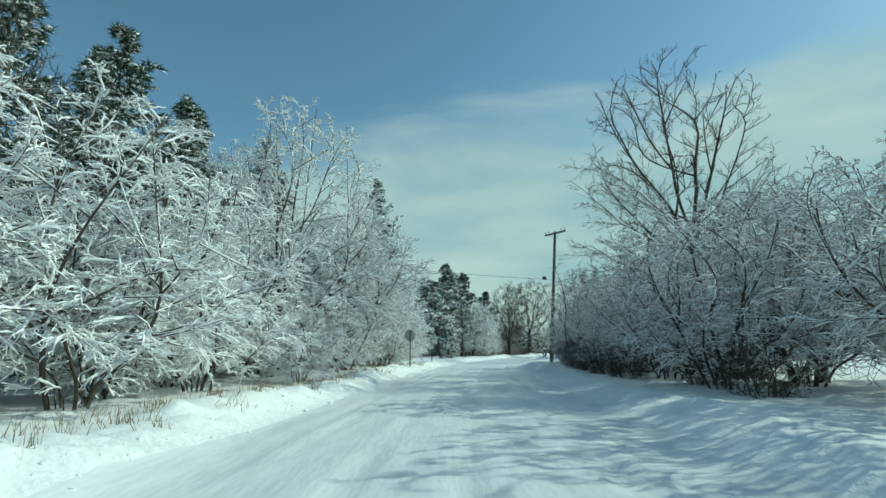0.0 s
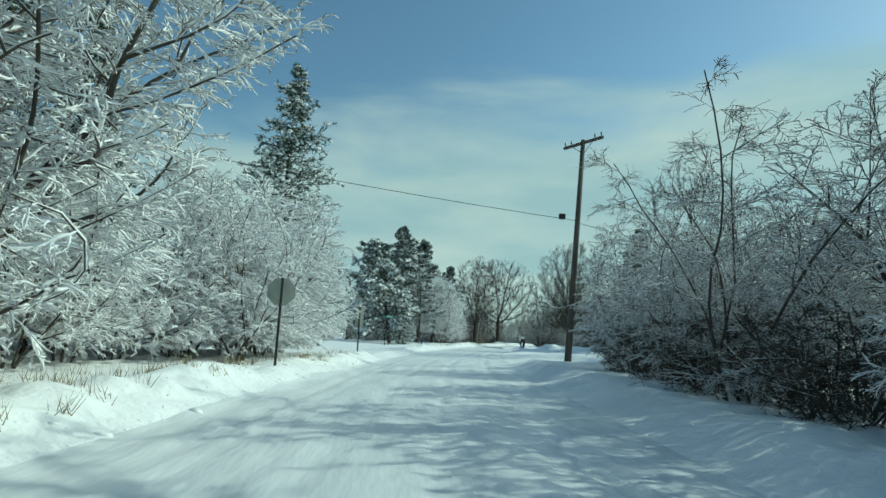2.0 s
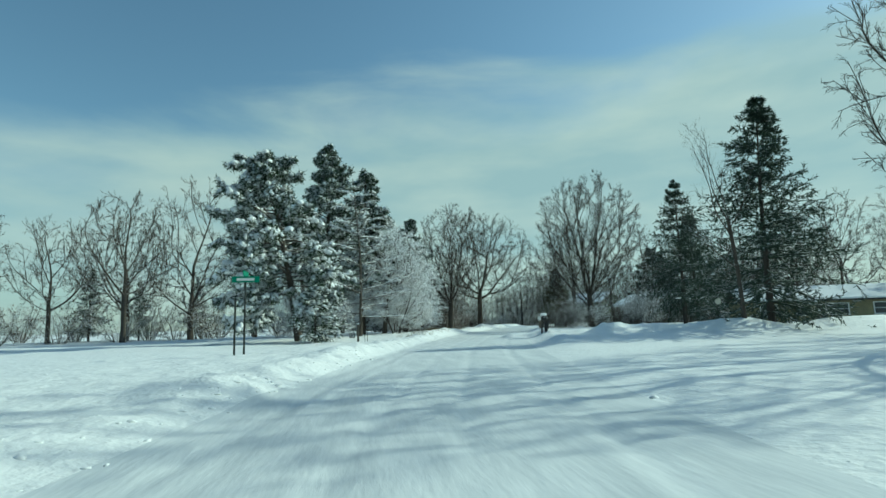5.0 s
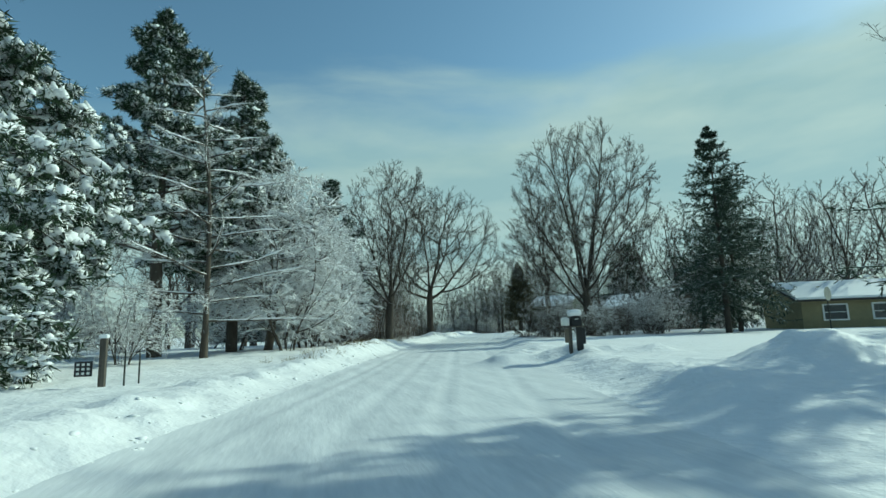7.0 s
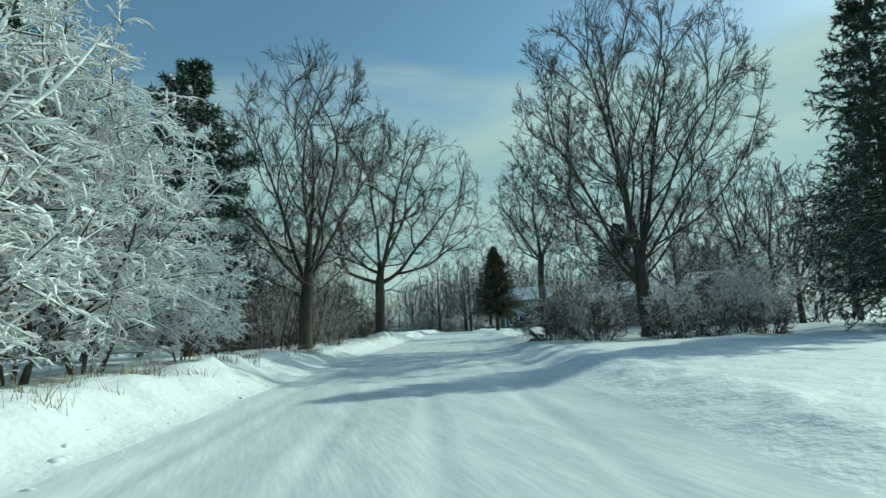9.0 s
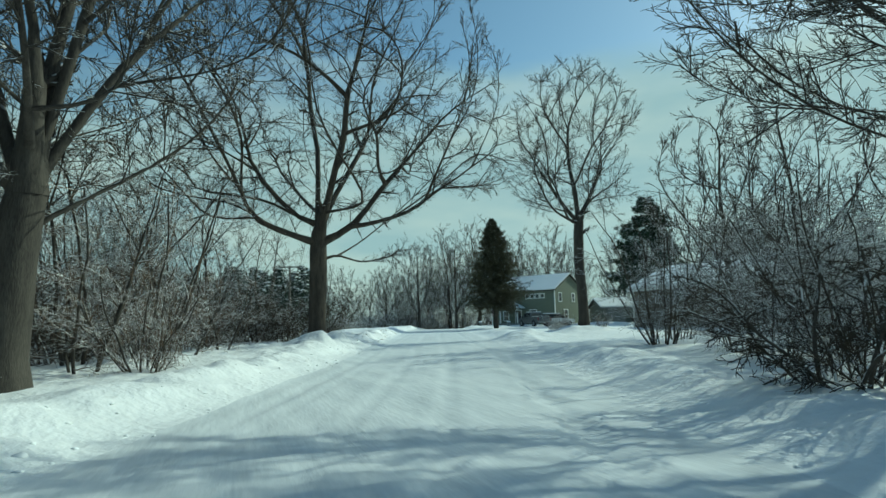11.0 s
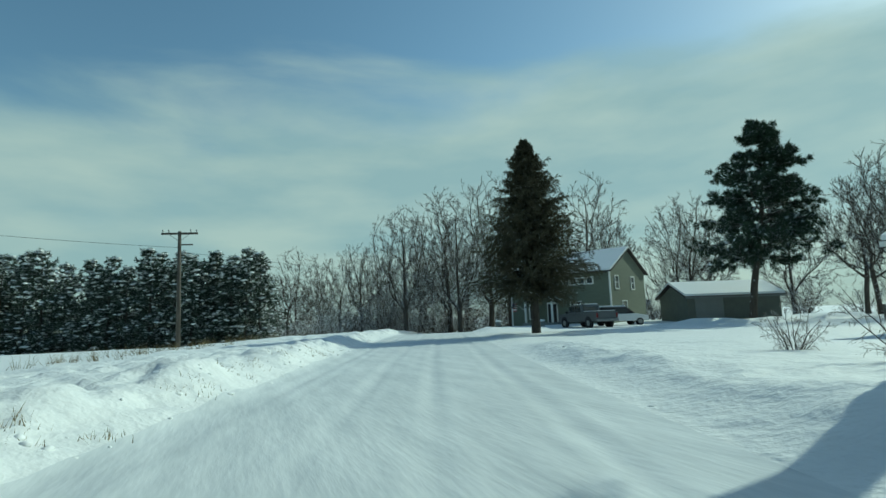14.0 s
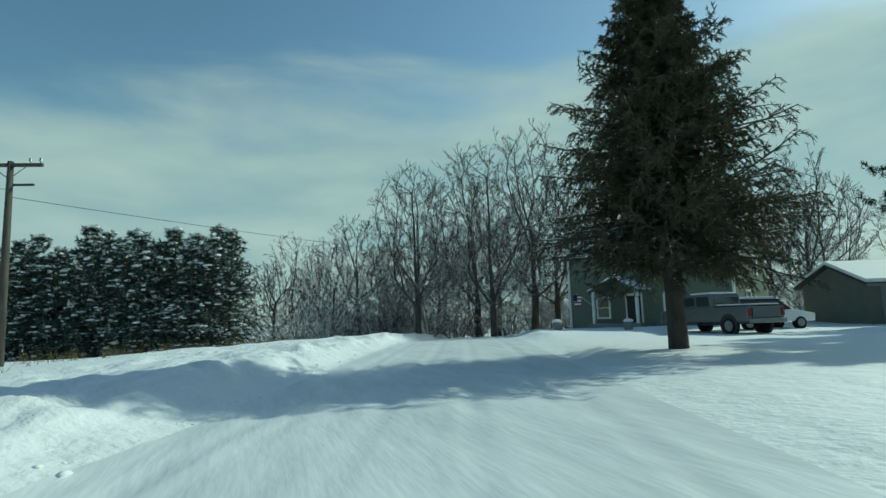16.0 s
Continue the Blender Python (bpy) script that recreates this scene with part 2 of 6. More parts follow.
ROAD_Y = [-300, -60, 0, 15, 25, 35, 48, 60.8, 70.5, 80, 89.4, 100, 111.7, 123.8, 136.1, 148.3, 160, 175, 195, 225, 300, 500]
ROAD_X = [-20, -4, 0, 0.86, 1.42, 2.3, 3.95, 5.96, 7.97, 10.26, 12.74, 15.95, 19.69, 24.48, 28.85, 33.2, 37.6, 43.6, 52.5, 68, 115, 260]


def fade(v, a, b):
    t = np.clip((v - a) / (b - a), 0, 1)
    return t * t * (3 - 2 * t)


def lattice(seed, n=256):
    return np.random.default_rng(seed).random((n, n))


LAT = [lattice(s) for s in range(6)]


def rough(x, y, scale, k=0):
    """Smooth value noise, -1 to 1."""
    L = LAT[k]
    u, v = x / scale, y / scale
    i, j = np.floor(u).astype(int), np.floor(v).astype(int)
    fu, fv = u - i, v - j
    fu, fv = fu * fu * (3 - 2 * fu), fv * fv * (3 - 2 * fv)
    g = lambda a, b: L[a % 256, b % 256]
    return 2 * ((g(i, j) * (1 - fu) + g(i + 1, j) * fu) * (1 - fv) + (g(i, j + 1) * (1 - fu) + g(i + 1, j + 1) * fu) * fv) - 1


def gap(y, a, b, soft=1.5):
    return 1 - fade(y, a - soft, a + soft) * (1 - fade(y, b - soft, b + soft))


LEFT_EDGE, RIGHT_EDGE = -3.5, 2.9


def ground_z(x, y):
    x, y = np.asarray(x, float), np.asarray(y, float)
    u = (x - road_x(y)) * (1 - 0.06 * fade(y, 60, 110))
    wl = LEFT_EDGE + 0.35 * rough(x * 0, y, 6.0, 1) + 0.15 * rough(x * 0, y, 1.3, 2)
    wr = RIGHT_EDGE + 0.4 * rough(x * 0 + 9, y, 7.0, 1) + 0.15 * rough(x * 0 + 5, y, 1.1, 2)
    dl, dr = wl - u, u - wr
    z = np.zeros_like(u + y)
    # ruts and ripples of the packed road
    on_road = (1 - fade(dl, -0.5, 0.1)) * (1 - fade(dr, -0.5, 0.1))
    for c, w, a in ((-2.75, 0.16, 0.03), (-2.3, 0.12, 0.015), (-1.15, 0.17, 0.03), (-0.8, 0.1, 0.012), (0.05, 0.15, 0.028), (1.3, 0.1, 0.015), (1.65, 0.17, 0.035)):
        cc = c + 0.18 * rough(x * 0 + c, y, 11.0, 3)
        z -= on_road * a * (0.6 + 0.5 * rough(x * 0 + c, y, 3.0, 4)) * np.exp(-((u - cc) / w) ** 2)
        z += on_road * 0.3 * a * np.exp(-((np.abs(u - cc) - 1.7 * w) / 0.1) ** 2)
    z += on_road * (0.010 * rough(x, y, 0.8, 0) + 0.010 * rough(x, y * 0.4, 0.3, 5))
    lawn = 0.30 + 0.10 * rough(x, y, 9.0, 1) + 0.04 * rough(x, y, 1.7, 2) + 0.022 * rough(x, y, 0.45, 3) + 0.012 * rough(x, y, 0.24, 5)
    gl = gap(y, 47, 60) * (1 - 0.6 * gap(y, 62, 100) * 0)
    gr = gap(y, 47, 76, 2) * gap(y, 88, 92) * gap(y, 124, 131) * gap(y, 150, 172, 3)
    part2 = fade(y, 112, 135)
    crest_l = (0.13 + 0.02 * part2) * (0.75 + 0.5 * rough(x * 0, y, 2.2, 4)) * gl
    crest_r = 0.09 * (0.8 + 0.5 * rough(x * 0, y, 2.5, 4)) * gr
    lump = 0.085 * rough(x, y, 0.6, 0) + 0.06 * rough(x, y, 0.27, 5) + 0.05 * rough(x, y, 1.4, 2)
    left = fade(dl, -0.2, 1.3) * lawn * (0.55 + 0.45 * gl) + np.exp(-((dl - 1.1) / 0.8) ** 2) * (crest_l + 0.9 * lump * gl)
    left += part2 * (np.exp(-((dl - 2.6) / 1.6) ** 2) * (0.05 + 0.55 * lump) - fade(dl, 5, 16) * 0.5)
    pits = fade(rough(x, y, 0.42, 1), 0.1, 0.7) * 0.06 + fade(rough(x, y, 0.29, 4), 0.2, 0.8) * 0.05 - fade(rough(x, y, 0.26, 3), 0.35, 0.8) * 0.08
    left += (0.35 + 0.65 * part2) * fade(dl, 0.2, 1.0) * (1 - fade(dl, 6.5, 9.0)) * pits
    right = fade(dr, -0.2, 1.8) * lawn * (0.35 + 0.65 * gr) + np.exp(-((dr - 1.2) / 0.8) ** 2) * (crest_r + 0.7 * lump * gr)
    z += left + right
    # ploughed heaps
    def ridge(x0, y0, x1, y1, w, h):
        dx, dy = x1 - x0, y1 - y0
        t = np.clip(((x - x0) * dx + (y - y0) * dy) / (dx * dx + dy * dy), 0, 1)
        d = np.hypot(x - x0 - t * dx, y - y0 - t * dy)
        return h * np.exp(-(d / w) ** 2) * (0.8 + 0.35 * rough(x, y, 1.3, 2) + 0.25 * rough(x, y, 0.5, 0))
    z += ridge(17.5, 79.3, 34, 77.5, 0.95, 0.75)
    z += ridge(12.6, 53.5, 17, 46.5, 0.8, 0.35)
    z += ridge(14.2, 87.5, 16.2, 90.5, 0.8, 0.35)
    z += ridge(31.0, 129.5, 34.0, 135.0, 0.9, 0.25)
    z += ridge(37.6, 135.4, 40.5, 136.4, 1.5, 0.4)
    z += ridge(20.8, 129.0, 22.8, 132.5, 1.0, 0.42)
    z += ridge(58, 163.5, 75, 160.5, 1.0, 0.45)
    z += ridge(8.5, 93, 13.5, 108, 1.2, 0.22)
    z += ridge(15.9, 87.3, 18.6, 86.0, 0.75, 0.34)
    # the land falls away past the bend, and gently on the left
    z -= fade(y, 168, 240) * 2.6
    return z


def grid_axis(lo, hi, step, out, ratio=1.25):
    a = list(np.arange(lo, hi + 1e-6, step))
    d = step
    while a[-1] < out:
        d *= ratio
        a.append(a[-1] + d)
    d = step
    while a[0] > -out:
        d *= ratio
        a.insert(0, a[0] - d)
    return np.array(a)


tail = grid_axis(-9.5, 8.0, 0.12, 1200)
us = tail
ys = grid_axis(-2.0, 172.0, 0.16, 1200)
UU, YY = np.meshgrid(us, ys)
XX = UU + road_x(YY)
ZZ = ground_z(XX, YY)
nu, ny = len(us), len(ys)
GV = np.stack((XX, YY, ZZ), -1).reshape(-1, 3)
jj, ii = np.meshgrid(np.arange(ny - 1), np.arange(nu - 1), indexing="ij")
quad = np.stack((jj * nu + ii, jj * nu + ii + 1, (jj + 1) * nu + ii + 1, (jj + 1) * nu + ii), -1)
mid_u = (us[:-1] + us[1:]) / 2
is_road = (mid_u > LEFT_EDGE - 0.1) & (mid_u < RIGHT_EDGE + 0.1)


def sheet(name, cols, mat, label, category):
    F = quad[:, cols].reshape(-1, 4)
    used, inv = np.unique(F.ravel(), return_inverse=True)
    ob = new(name, mesh_of(name, [(GV[used], inv.reshape(-1, 4), 0)], [mat]))
    return tagged(ob, label, category, kind="structure")


sheet("ground", ~is_road, SNOW, "deep uneven fresh snow over lawns and verges", "ground")
sheet("road", is_road, PACKED, "packed snow on a country road with wheel ruts", "road")


def gz(x, y):
    return float(ground_z(np.array([x]), np.array([y]))[0])


# ---- growing things ----
def unit(v):
    return v / np.maximum(np.linalg.norm(v, axis=-1, keepdims=True), 1e-9)


def tubes(P, R, sides=3):
    """Tubes along polylines P (n, k, 3) with radii R (n, k)."""
    n, k = P.shape[:2]
    T = unit(np.gradient(P, axis=1))
    ref = np.where(np.abs(T[..., 2:3]) > 0.9, np.array([1.0, 0, 0]), np.array([0, 0, 1.0]))
    A = unit(np.cross(T, ref))
    for i in range(1, k):
        A[:, i] = unit(A[:, i - 1] - (A[:, i - 1] * T[:, i]).sum(-1, keepdims=True) * T[:, i])
    B = np.cross(A, T)
    ang = np.arange(sides) * 2 * np.pi / sides + np.pi / 2
    V = P[:, :, None] + R[:, :, None, None] * (np.cos(ang)[:, None] * A[:, :, None] + np.sin(ang)[:, None] * B[:, :, None])
    a, b, s = np.meshgrid(np.arange(n), np.arange(k - 1), np.arange(sides), indexing="ij")
    at = lambda ring, side: (a * k + ring) * sides + side % sides
    F = np.stack((at(b, s), at(b, s + 1), at(b + 1, s + 1), at(b + 1, s)), -1).reshape(-1, 4)
    return V.reshape(-1, 3), F[:, ::-1]


def room(hull, pos, d):
    """How far one can go from pos along d inside the ellipsoids (x, y, z, rx, ry, rz)."""
    far = np.zeros(len(pos))
    for e in hull:
        c, r = np.array(e[:3], float), np.array(e[3:], float)
        q, v = (pos - c) / r, d / r
        aa, bb, cc = (v * v).sum(1), (q * v).sum(1), (q * q).sum(1) - 1
        disc = bb * bb - aa * cc
        far = np.maximum(far, np.where(disc > 0, (-bb + np.sqrt(np.maximum(disc, 0))) / aa, 0))
    return far


def grow(P, R, rng, n, t0, t1, ang, length, k, wob, up, rr, taper=0.5, rmin=0.004, absolute=False, tip=0.25, hull=None, out=0.0, flat=1.0, slack=0.6):
    """n side shoots on every polyline; hull: the ellipsoids that bound them, out: pull away from the crown's middle."""
    N, K = P.shape[:2]
    t = t0 + (t1 - t0) * (np.arange(n)[None] + rng.random((N, n))) / n
    f = t * (K - 1)
    i = np.minimum(f.astype(int), K - 2)
    w = (f - i)[..., None]
    rows = np.arange(N)[:, None]
    p0, p1 = P[rows, i], P[rows, i + 1]
    pos = p0 * (1 - w) + p1 * w
    rad = R[rows, i] * (1 - w[..., 0]) + R[rows, i + 1] * w[..., 0]
    T = unit(p1 - p0)
    side = unit(np.cross(T, rng.normal(size=T.shape)))
    a = np.radians(rng.uniform(ang[0], ang[1], (N, n)))[..., None]
    d = np.cos(a) * T + np.sin(a) * side
    if flat != 1.0:
        d = unit(d * np.array([1, 1, flat]))
    base = 1.0 if absolute else np.linalg.norm(np.diff(P, axis=1), axis=-1).sum(1)[:, None]
    L = base * length * (1 - taper * (t - t0) / max(t1 - t0, 1e-6)) * rng.uniform(0.65, 1.2, (N, n))
    pos, d, L, rad = pos.reshape(-1, 3), d.reshape(-1, 3), L.reshape(-1), np.maximum(rad.reshape(-1) * rr, rmin)
    if hull is not None:
        away = unit(pos - np.array(hull[0][:3]))
        d = unit(d + out * away)
        L = np.minimum(L, room(hull, pos, d) * rng.uniform(0.75, 1.1, len(L)) + rng.uniform(0.25, 1.0, len(L)) * slack)
    line = [pos]
    for _ in range(k):
        d = unit(d + wob * rng.normal(size=d.shape) + np.array([0, 0, up]))
        pos = pos + d * (L / k)[:, None]
        line.append(pos)
    Q = np.stack(line, 1)
    S = rad[:, None] * np.linspace(1, tip, k + 1)[None]
    return Q, np.maximum(S, rmin * 0.6)


def shoot(rng, base, d, length, k, wob, up, r0, r1):
    """One free limb as a polyline."""
    p, d, out = np.array(base, float), unit(np.array(d, float)), []
    out.append(p)
    for _ in range(k):
        d = unit(d + wob * rng.normal(size=3) + np.array([0, 0, up]))
        p = p + d * length / k
        out.append(p)
    return np.array(out)[None], np.linspace(r0, r1, k + 1)[None]


ICO_V, ICO_F = None, None


def ico():
    global ICO_V, ICO_F
    if ICO_V is None:
        bm = bmesh.new()
        bmesh.ops.create_icosphere(bm, subdivisions=1, radius=1.0)
        ICO_V = np.array([v.co[:] for v in bm.verts])
        ICO_F = np.array([[v.index for v in f.verts] for f in bm.faces])
        bm.free()
    return ICO_V, ICO_F


def blobs(C, size, rng, flat=0.6):
    """Lumps of snow at the places C."""
    V, F = ico()
    n = len(C)
    s = size[:, None, None] * (1 + 0.25 * rng.normal(size=(n, len(V), 1)))
    W = C[:, None] + V[None] * s * np.array([1, 1, flat]) * (1 + 0.35 * rng.normal(size=(n, 1, 3)) * np.array([1, 1, 0.4]))
    return W.reshape(-1, 3), (F[None] + (np.arange(n) * len(V))[:, None, None]).reshape(-1, 3)


def spikes(P, d, length, width, rng):
    """Thin needle-like blades from the points P along d."""
    s = unit(np.cross(d, rng.normal(size=d.shape))) * width[:, None]
    V = np.stack((P - s, P + s, P + d * length[:, None]), 1).reshape(-1, 3)
    return V, np.arange(len(V)).reshape(-1, 3)


def along(P, m, rng, t0=0.1, t1=1.0):
    """m random points on each polyline, with tangents."""
    N, K = P.shape[:2]
    f = rng.uniform(t0, t1, (N, m)) * (K - 1)
    i = np.minimum(f.astype(int), K - 2)
    w = (f - i)[..., None]
    r = np.arange(N)[:, None]
    return (P[r, i] * (1 - w) + P[r, i + 1] * w).reshape(-1, 3), unit(P[r, i + 1] - P[r, i]).reshape(-1, 3)


def stand(name, x, y, label, category, group="", z=None, scale=1.0, turn=0.0):
    m = Matrix.Translation((x, y, (gz(x, y) - 0.06) if z is None else z)) @ Matrix.Rotation(turn, 4, "Z") @ Matrix.Scale(scale, 4)
    return empty(name, m, label, category, group)


def snow_part(A, size, rng, flat, top):
    ob = mesh_part("snow", [(*blobs(A, rng.uniform(*size, len(A)), rng, flat), 0)], [PAD], top, "clumps of fresh snow")
    return tagged(ob, kind="stuff")


def snow_rolls(P, r, rng, top, lift=0.5):
    """Finger-like rolls of snow lying along the shoots P, r thick."""
    k = P.shape[1]
    prof = np.sin(np.pi * np.linspace(0.06, 0.97, k)) ** 0.5
    R = r[:, None] * prof[None] * (1 + 0.28 * rng.normal(size=(len(P), k))).clip(0.4, 1.7)
    Q = P + np.array([0, 0, 1.0]) * (R * lift)[..., None] + 0.15 * r[:, None, None] * rng.normal(size=P.shape)
    ob = mesh_part("snow", [(*tubes(Q, R, 6), 0)], [PAD], top, "rolls of fresh snow")
    return tagged(ob, kind="stuff")


def crown_tree(name, place, label, seed, trunk_h, trunk_r, limbs, mat=None, twigs=(8, 7, 5), group="", lean=(0, 0),
               limb_up=0.06, twig_mat=None, fine_r=0.012, top_r=0.72, size2=0.46, spread1=(20, 50), wob=0.10, thick=1.0, rolls=0.0, flat=1.0):
    """A bare tree. limbs: (height, azimuth in degrees from +x, elevation in degrees, length)."""
    mat = mat or BARK
    rng = np.random.default_rng(seed)
    top = stand(name, *place, label, "tree", group)
    tp, tr = shoot(rng, (0, 0, -0.2), (lean[0], lean[1], 1), trunk_h + 0.2, 8, 0.02, 0.03, trunk_r, trunk_r * top_r)
    tr[0, 0] *= 1.35
    V, F = tubes(tp, tr, 12)
    trunk = mesh_part("trunk", [(V, F, 0)], [mat], top)
    Ls, Rs = [], []
    for h, a, e, ln, *thin in limbs:
        w = np.clip((h + 0.2) / (trunk_h + 0.2), 0, 1) * 8
        i = min(int(w), 7)
        b = tp[0, i] * (1 - (w - i)) + tp[0, i + 1] * (w - i)
        a, e = radians(a), radians(e)
        p, r = shoot(rng, b, (math.cos(a) * math.cos(e), math.sin(a) * math.cos(e), math.sin(e)), ln, 10, wob, limb_up,
                     trunk_r * min(0.46, 0.14 + 0.03 * ln) * thick * (thin[0] if thin else 1), 0.010)
        Ls.append(p)
        Rs.append(r)
    P0, R0 = np.concatenate(Ls), np.concatenate(Rs)
    P1, R1 = grow(P0, R0, rng, twigs[0], 0.14, 1.0, spread1, size2, 5, 0.11, 0.06, 0.55, 0.35, 0.012, flat=flat)
    P2, R2 = grow(P1, R1, rng, twigs[1], 0.12, 1.0, (25, 60), 0.45, 4, 0.12, 0.03, 0.6, 0.35, fine_r, flat=flat)
    P3, R3 = grow(P2, R2, rng, twigs[2], 0.15, 1.0, (25, 65), 0.5, 2, 0.14, 0.02, 0.65, 0.3, fine_r * 0.8, flat=flat)
    P3b, R3b = grow(P0[:, -5:], R0[:, -5:], rng, 12, 0.0, 1.0, (20, 55), 0.4, 3, 0.18, 0.03, 0.6, 0.3, fine_r)
    ch = [(*tubes(P0, R0, 7), 0), (*tubes(P1, R1, 4), 0), (*tubes(P2, R2, 3), 1), (*tubes(P3, R3, 3), 1), (*tubes(P3b, R3b, 3), 1)]
    mesh_part("crown", ch, [mat, twig_mat or mat], top)
    if rolls:
        snow_rolls(P0[:, 1:], np.full(len(P0), rolls), rng, top, 0.7)
    return top


def hull_points(rng, hull, n, floor, shell=0.30):
    """n points inside the ellipsoids, denser towards their skin, above the height floor."""
    vol = np.array([e[3] * e[4] * e[5] for e in hull], float)
    out = []
    while len(out) < n:
        e = hull[int(rng.choice(len(hull), p=vol / vol.sum()))]
        d = unit(rng.normal(size=(1, 3)))[0] * rng.random() ** shell
        q = np.array(e[:3]) + d * np.array(e[3:])
        if q[2] > floor:
            out.append(q)
    return np.array(out)


def dendrite(rng, seeds, pts, bf, bend, free_h):
    """Joins the points pts to the seed lines, each by the shortest easy way from the root. seeds: (line, index of the parent line or -1).
    Returns places, parents, numbers of tips, main children and whether a node is a seed."""
    pos, par, plen, way, grown = [], [], [], [], []
    for line, src in seeds:
        for k, q in enumerate(line):
            if k == 0 and src >= 0:
                cand = [i for i in range(len(pos)) if grown[i] == src]
                j = min(cand, key=lambda i: np.linalg.norm(pos[i] - q) + 2 * max(0, pos[i][2] - q[2] + 0.15))
            else:
                j = len(pos) - 1 if k else -1
            pos.append(np.array(q, float))
            par.append(j)
            step = pos[-1] - pos[j] if j >= 0 else np.array([0, 0, 1.0])
            plen.append(plen[j] + np.linalg.norm(step) if j >= 0 else 0.0)
            way.append(step / max(np.linalg.norm(step), 1e-6))
            grown.append(next(i for i, s in enumerate(seeds) if s[0] is line))
    ns, n = len(pos), len(pts)
    cost, best = np.full(n, np.inf), np.zeros(n, int)

    def offer(j, cost, best):
        v = pts - pos[j]
        d = np.linalg.norm(v, axis=1) + 1e-6
        c = d * (1 + bend * (1 - (v @ way[j]) / d)) + bf * plen[j]
        better = c < cost
        cost[better], best[better] = c[better], j
    for j in range(ns):
        if pos[j][2] >= free_h:
            offer(j, cost, best)
    done = np.zeros(n, bool)
    for _ in range(n):
        i = int(np.argmin(np.where(done, np.inf, cost)))
        done[i] = True
        j = int(best[i])
        v = pts[i] - pos[j]
        pos.append(pts[i])
        par.append(j)
        plen.append(plen[j] + np.linalg.norm(v))
        way.append(v / max(np.linalg.norm(v), 1e-6))
        offer(len(pos) - 1, cost, best)
    N = len(pos)
    tips, main = np.zeros(N), np.full(N, -1)
    for i in range(N - 1, -1, -1):
        tips[i] = max(tips[i], 1)
        if par[i] >= 0:
            tips[par[i]] += tips[i]
            if main[par[i]] < 0 or tips[i] > tips[main[par[i]]]:
                main[par[i]] = i
    pos, par = np.array(pos), np.array(par)
    inner = np.array([i for i in range(ns, N) if main[i] >= 0])
    for _ in range(3):
        pos[inner] = 0.5 * pos[inner] + 0.25 * (pos[par[inner]] + pos[main[inner]])
    return pos, par, tips, main, ns


def chains(pos, par, tips, main, rad):
    """The branches as polylines: each runs on through the heaviest child. Returns (points, radii, is a root, nodes)."""
    out = []
    for i in range(len(pos)):
        p = par[i]
        if p >= 0 and main[p] == i:
            continue
        P, R = ([pos[p]], [min(rad[p], rad[i] * 1.5)]) if p >= 0 else ([], [])
        j, nodes = i, []
        while j >= 0:
            P.append(pos[j])
            R.append(rad[j])
            nodes.append(j)
            j = main[j]
        if len(P) > 1:
            out.append((np.array(P), np.array(R), p < 0, nodes))
    return out


def evened(P, R, k):
    """A polyline at k even steps."""
    s = np.concatenate(([0], np.cumsum(np.linalg.norm(np.diff(P, axis=0), axis=1))))
    t = np.linspace(0, s[-1], k)
    Q = np.stack([np.interp(t, s, P[:, c]) for c in range(3)], 1)
    if k > 5:
        Q[1:-1] = 0.25 * Q[:-2] + 0.5 * Q[1:-1] + 0.25 * Q[2:]
    return Q, np.interp(t, s, R)


def roll_chunk(P, r, rng, lift=0.6, sides=5):
    """Finger-like rolls of snow lying along the shoots P, r thick (one number, or one at each point)."""
    n, k = P.shape[:2]
    prof = np.sin(np.pi * np.linspace(0.08, 0.95, k)) ** 0.4
    R = (r if r.ndim == 2 else r[:, None]) * prof[None] * (1 + 0.25 * rng.normal(size=(n, k))).clip(0.45, 1.6)
    Q = P + np.array([0, 0, 1.0]) * (R * lift)[..., None]
    return (*tubes(Q, R, sides), 0)


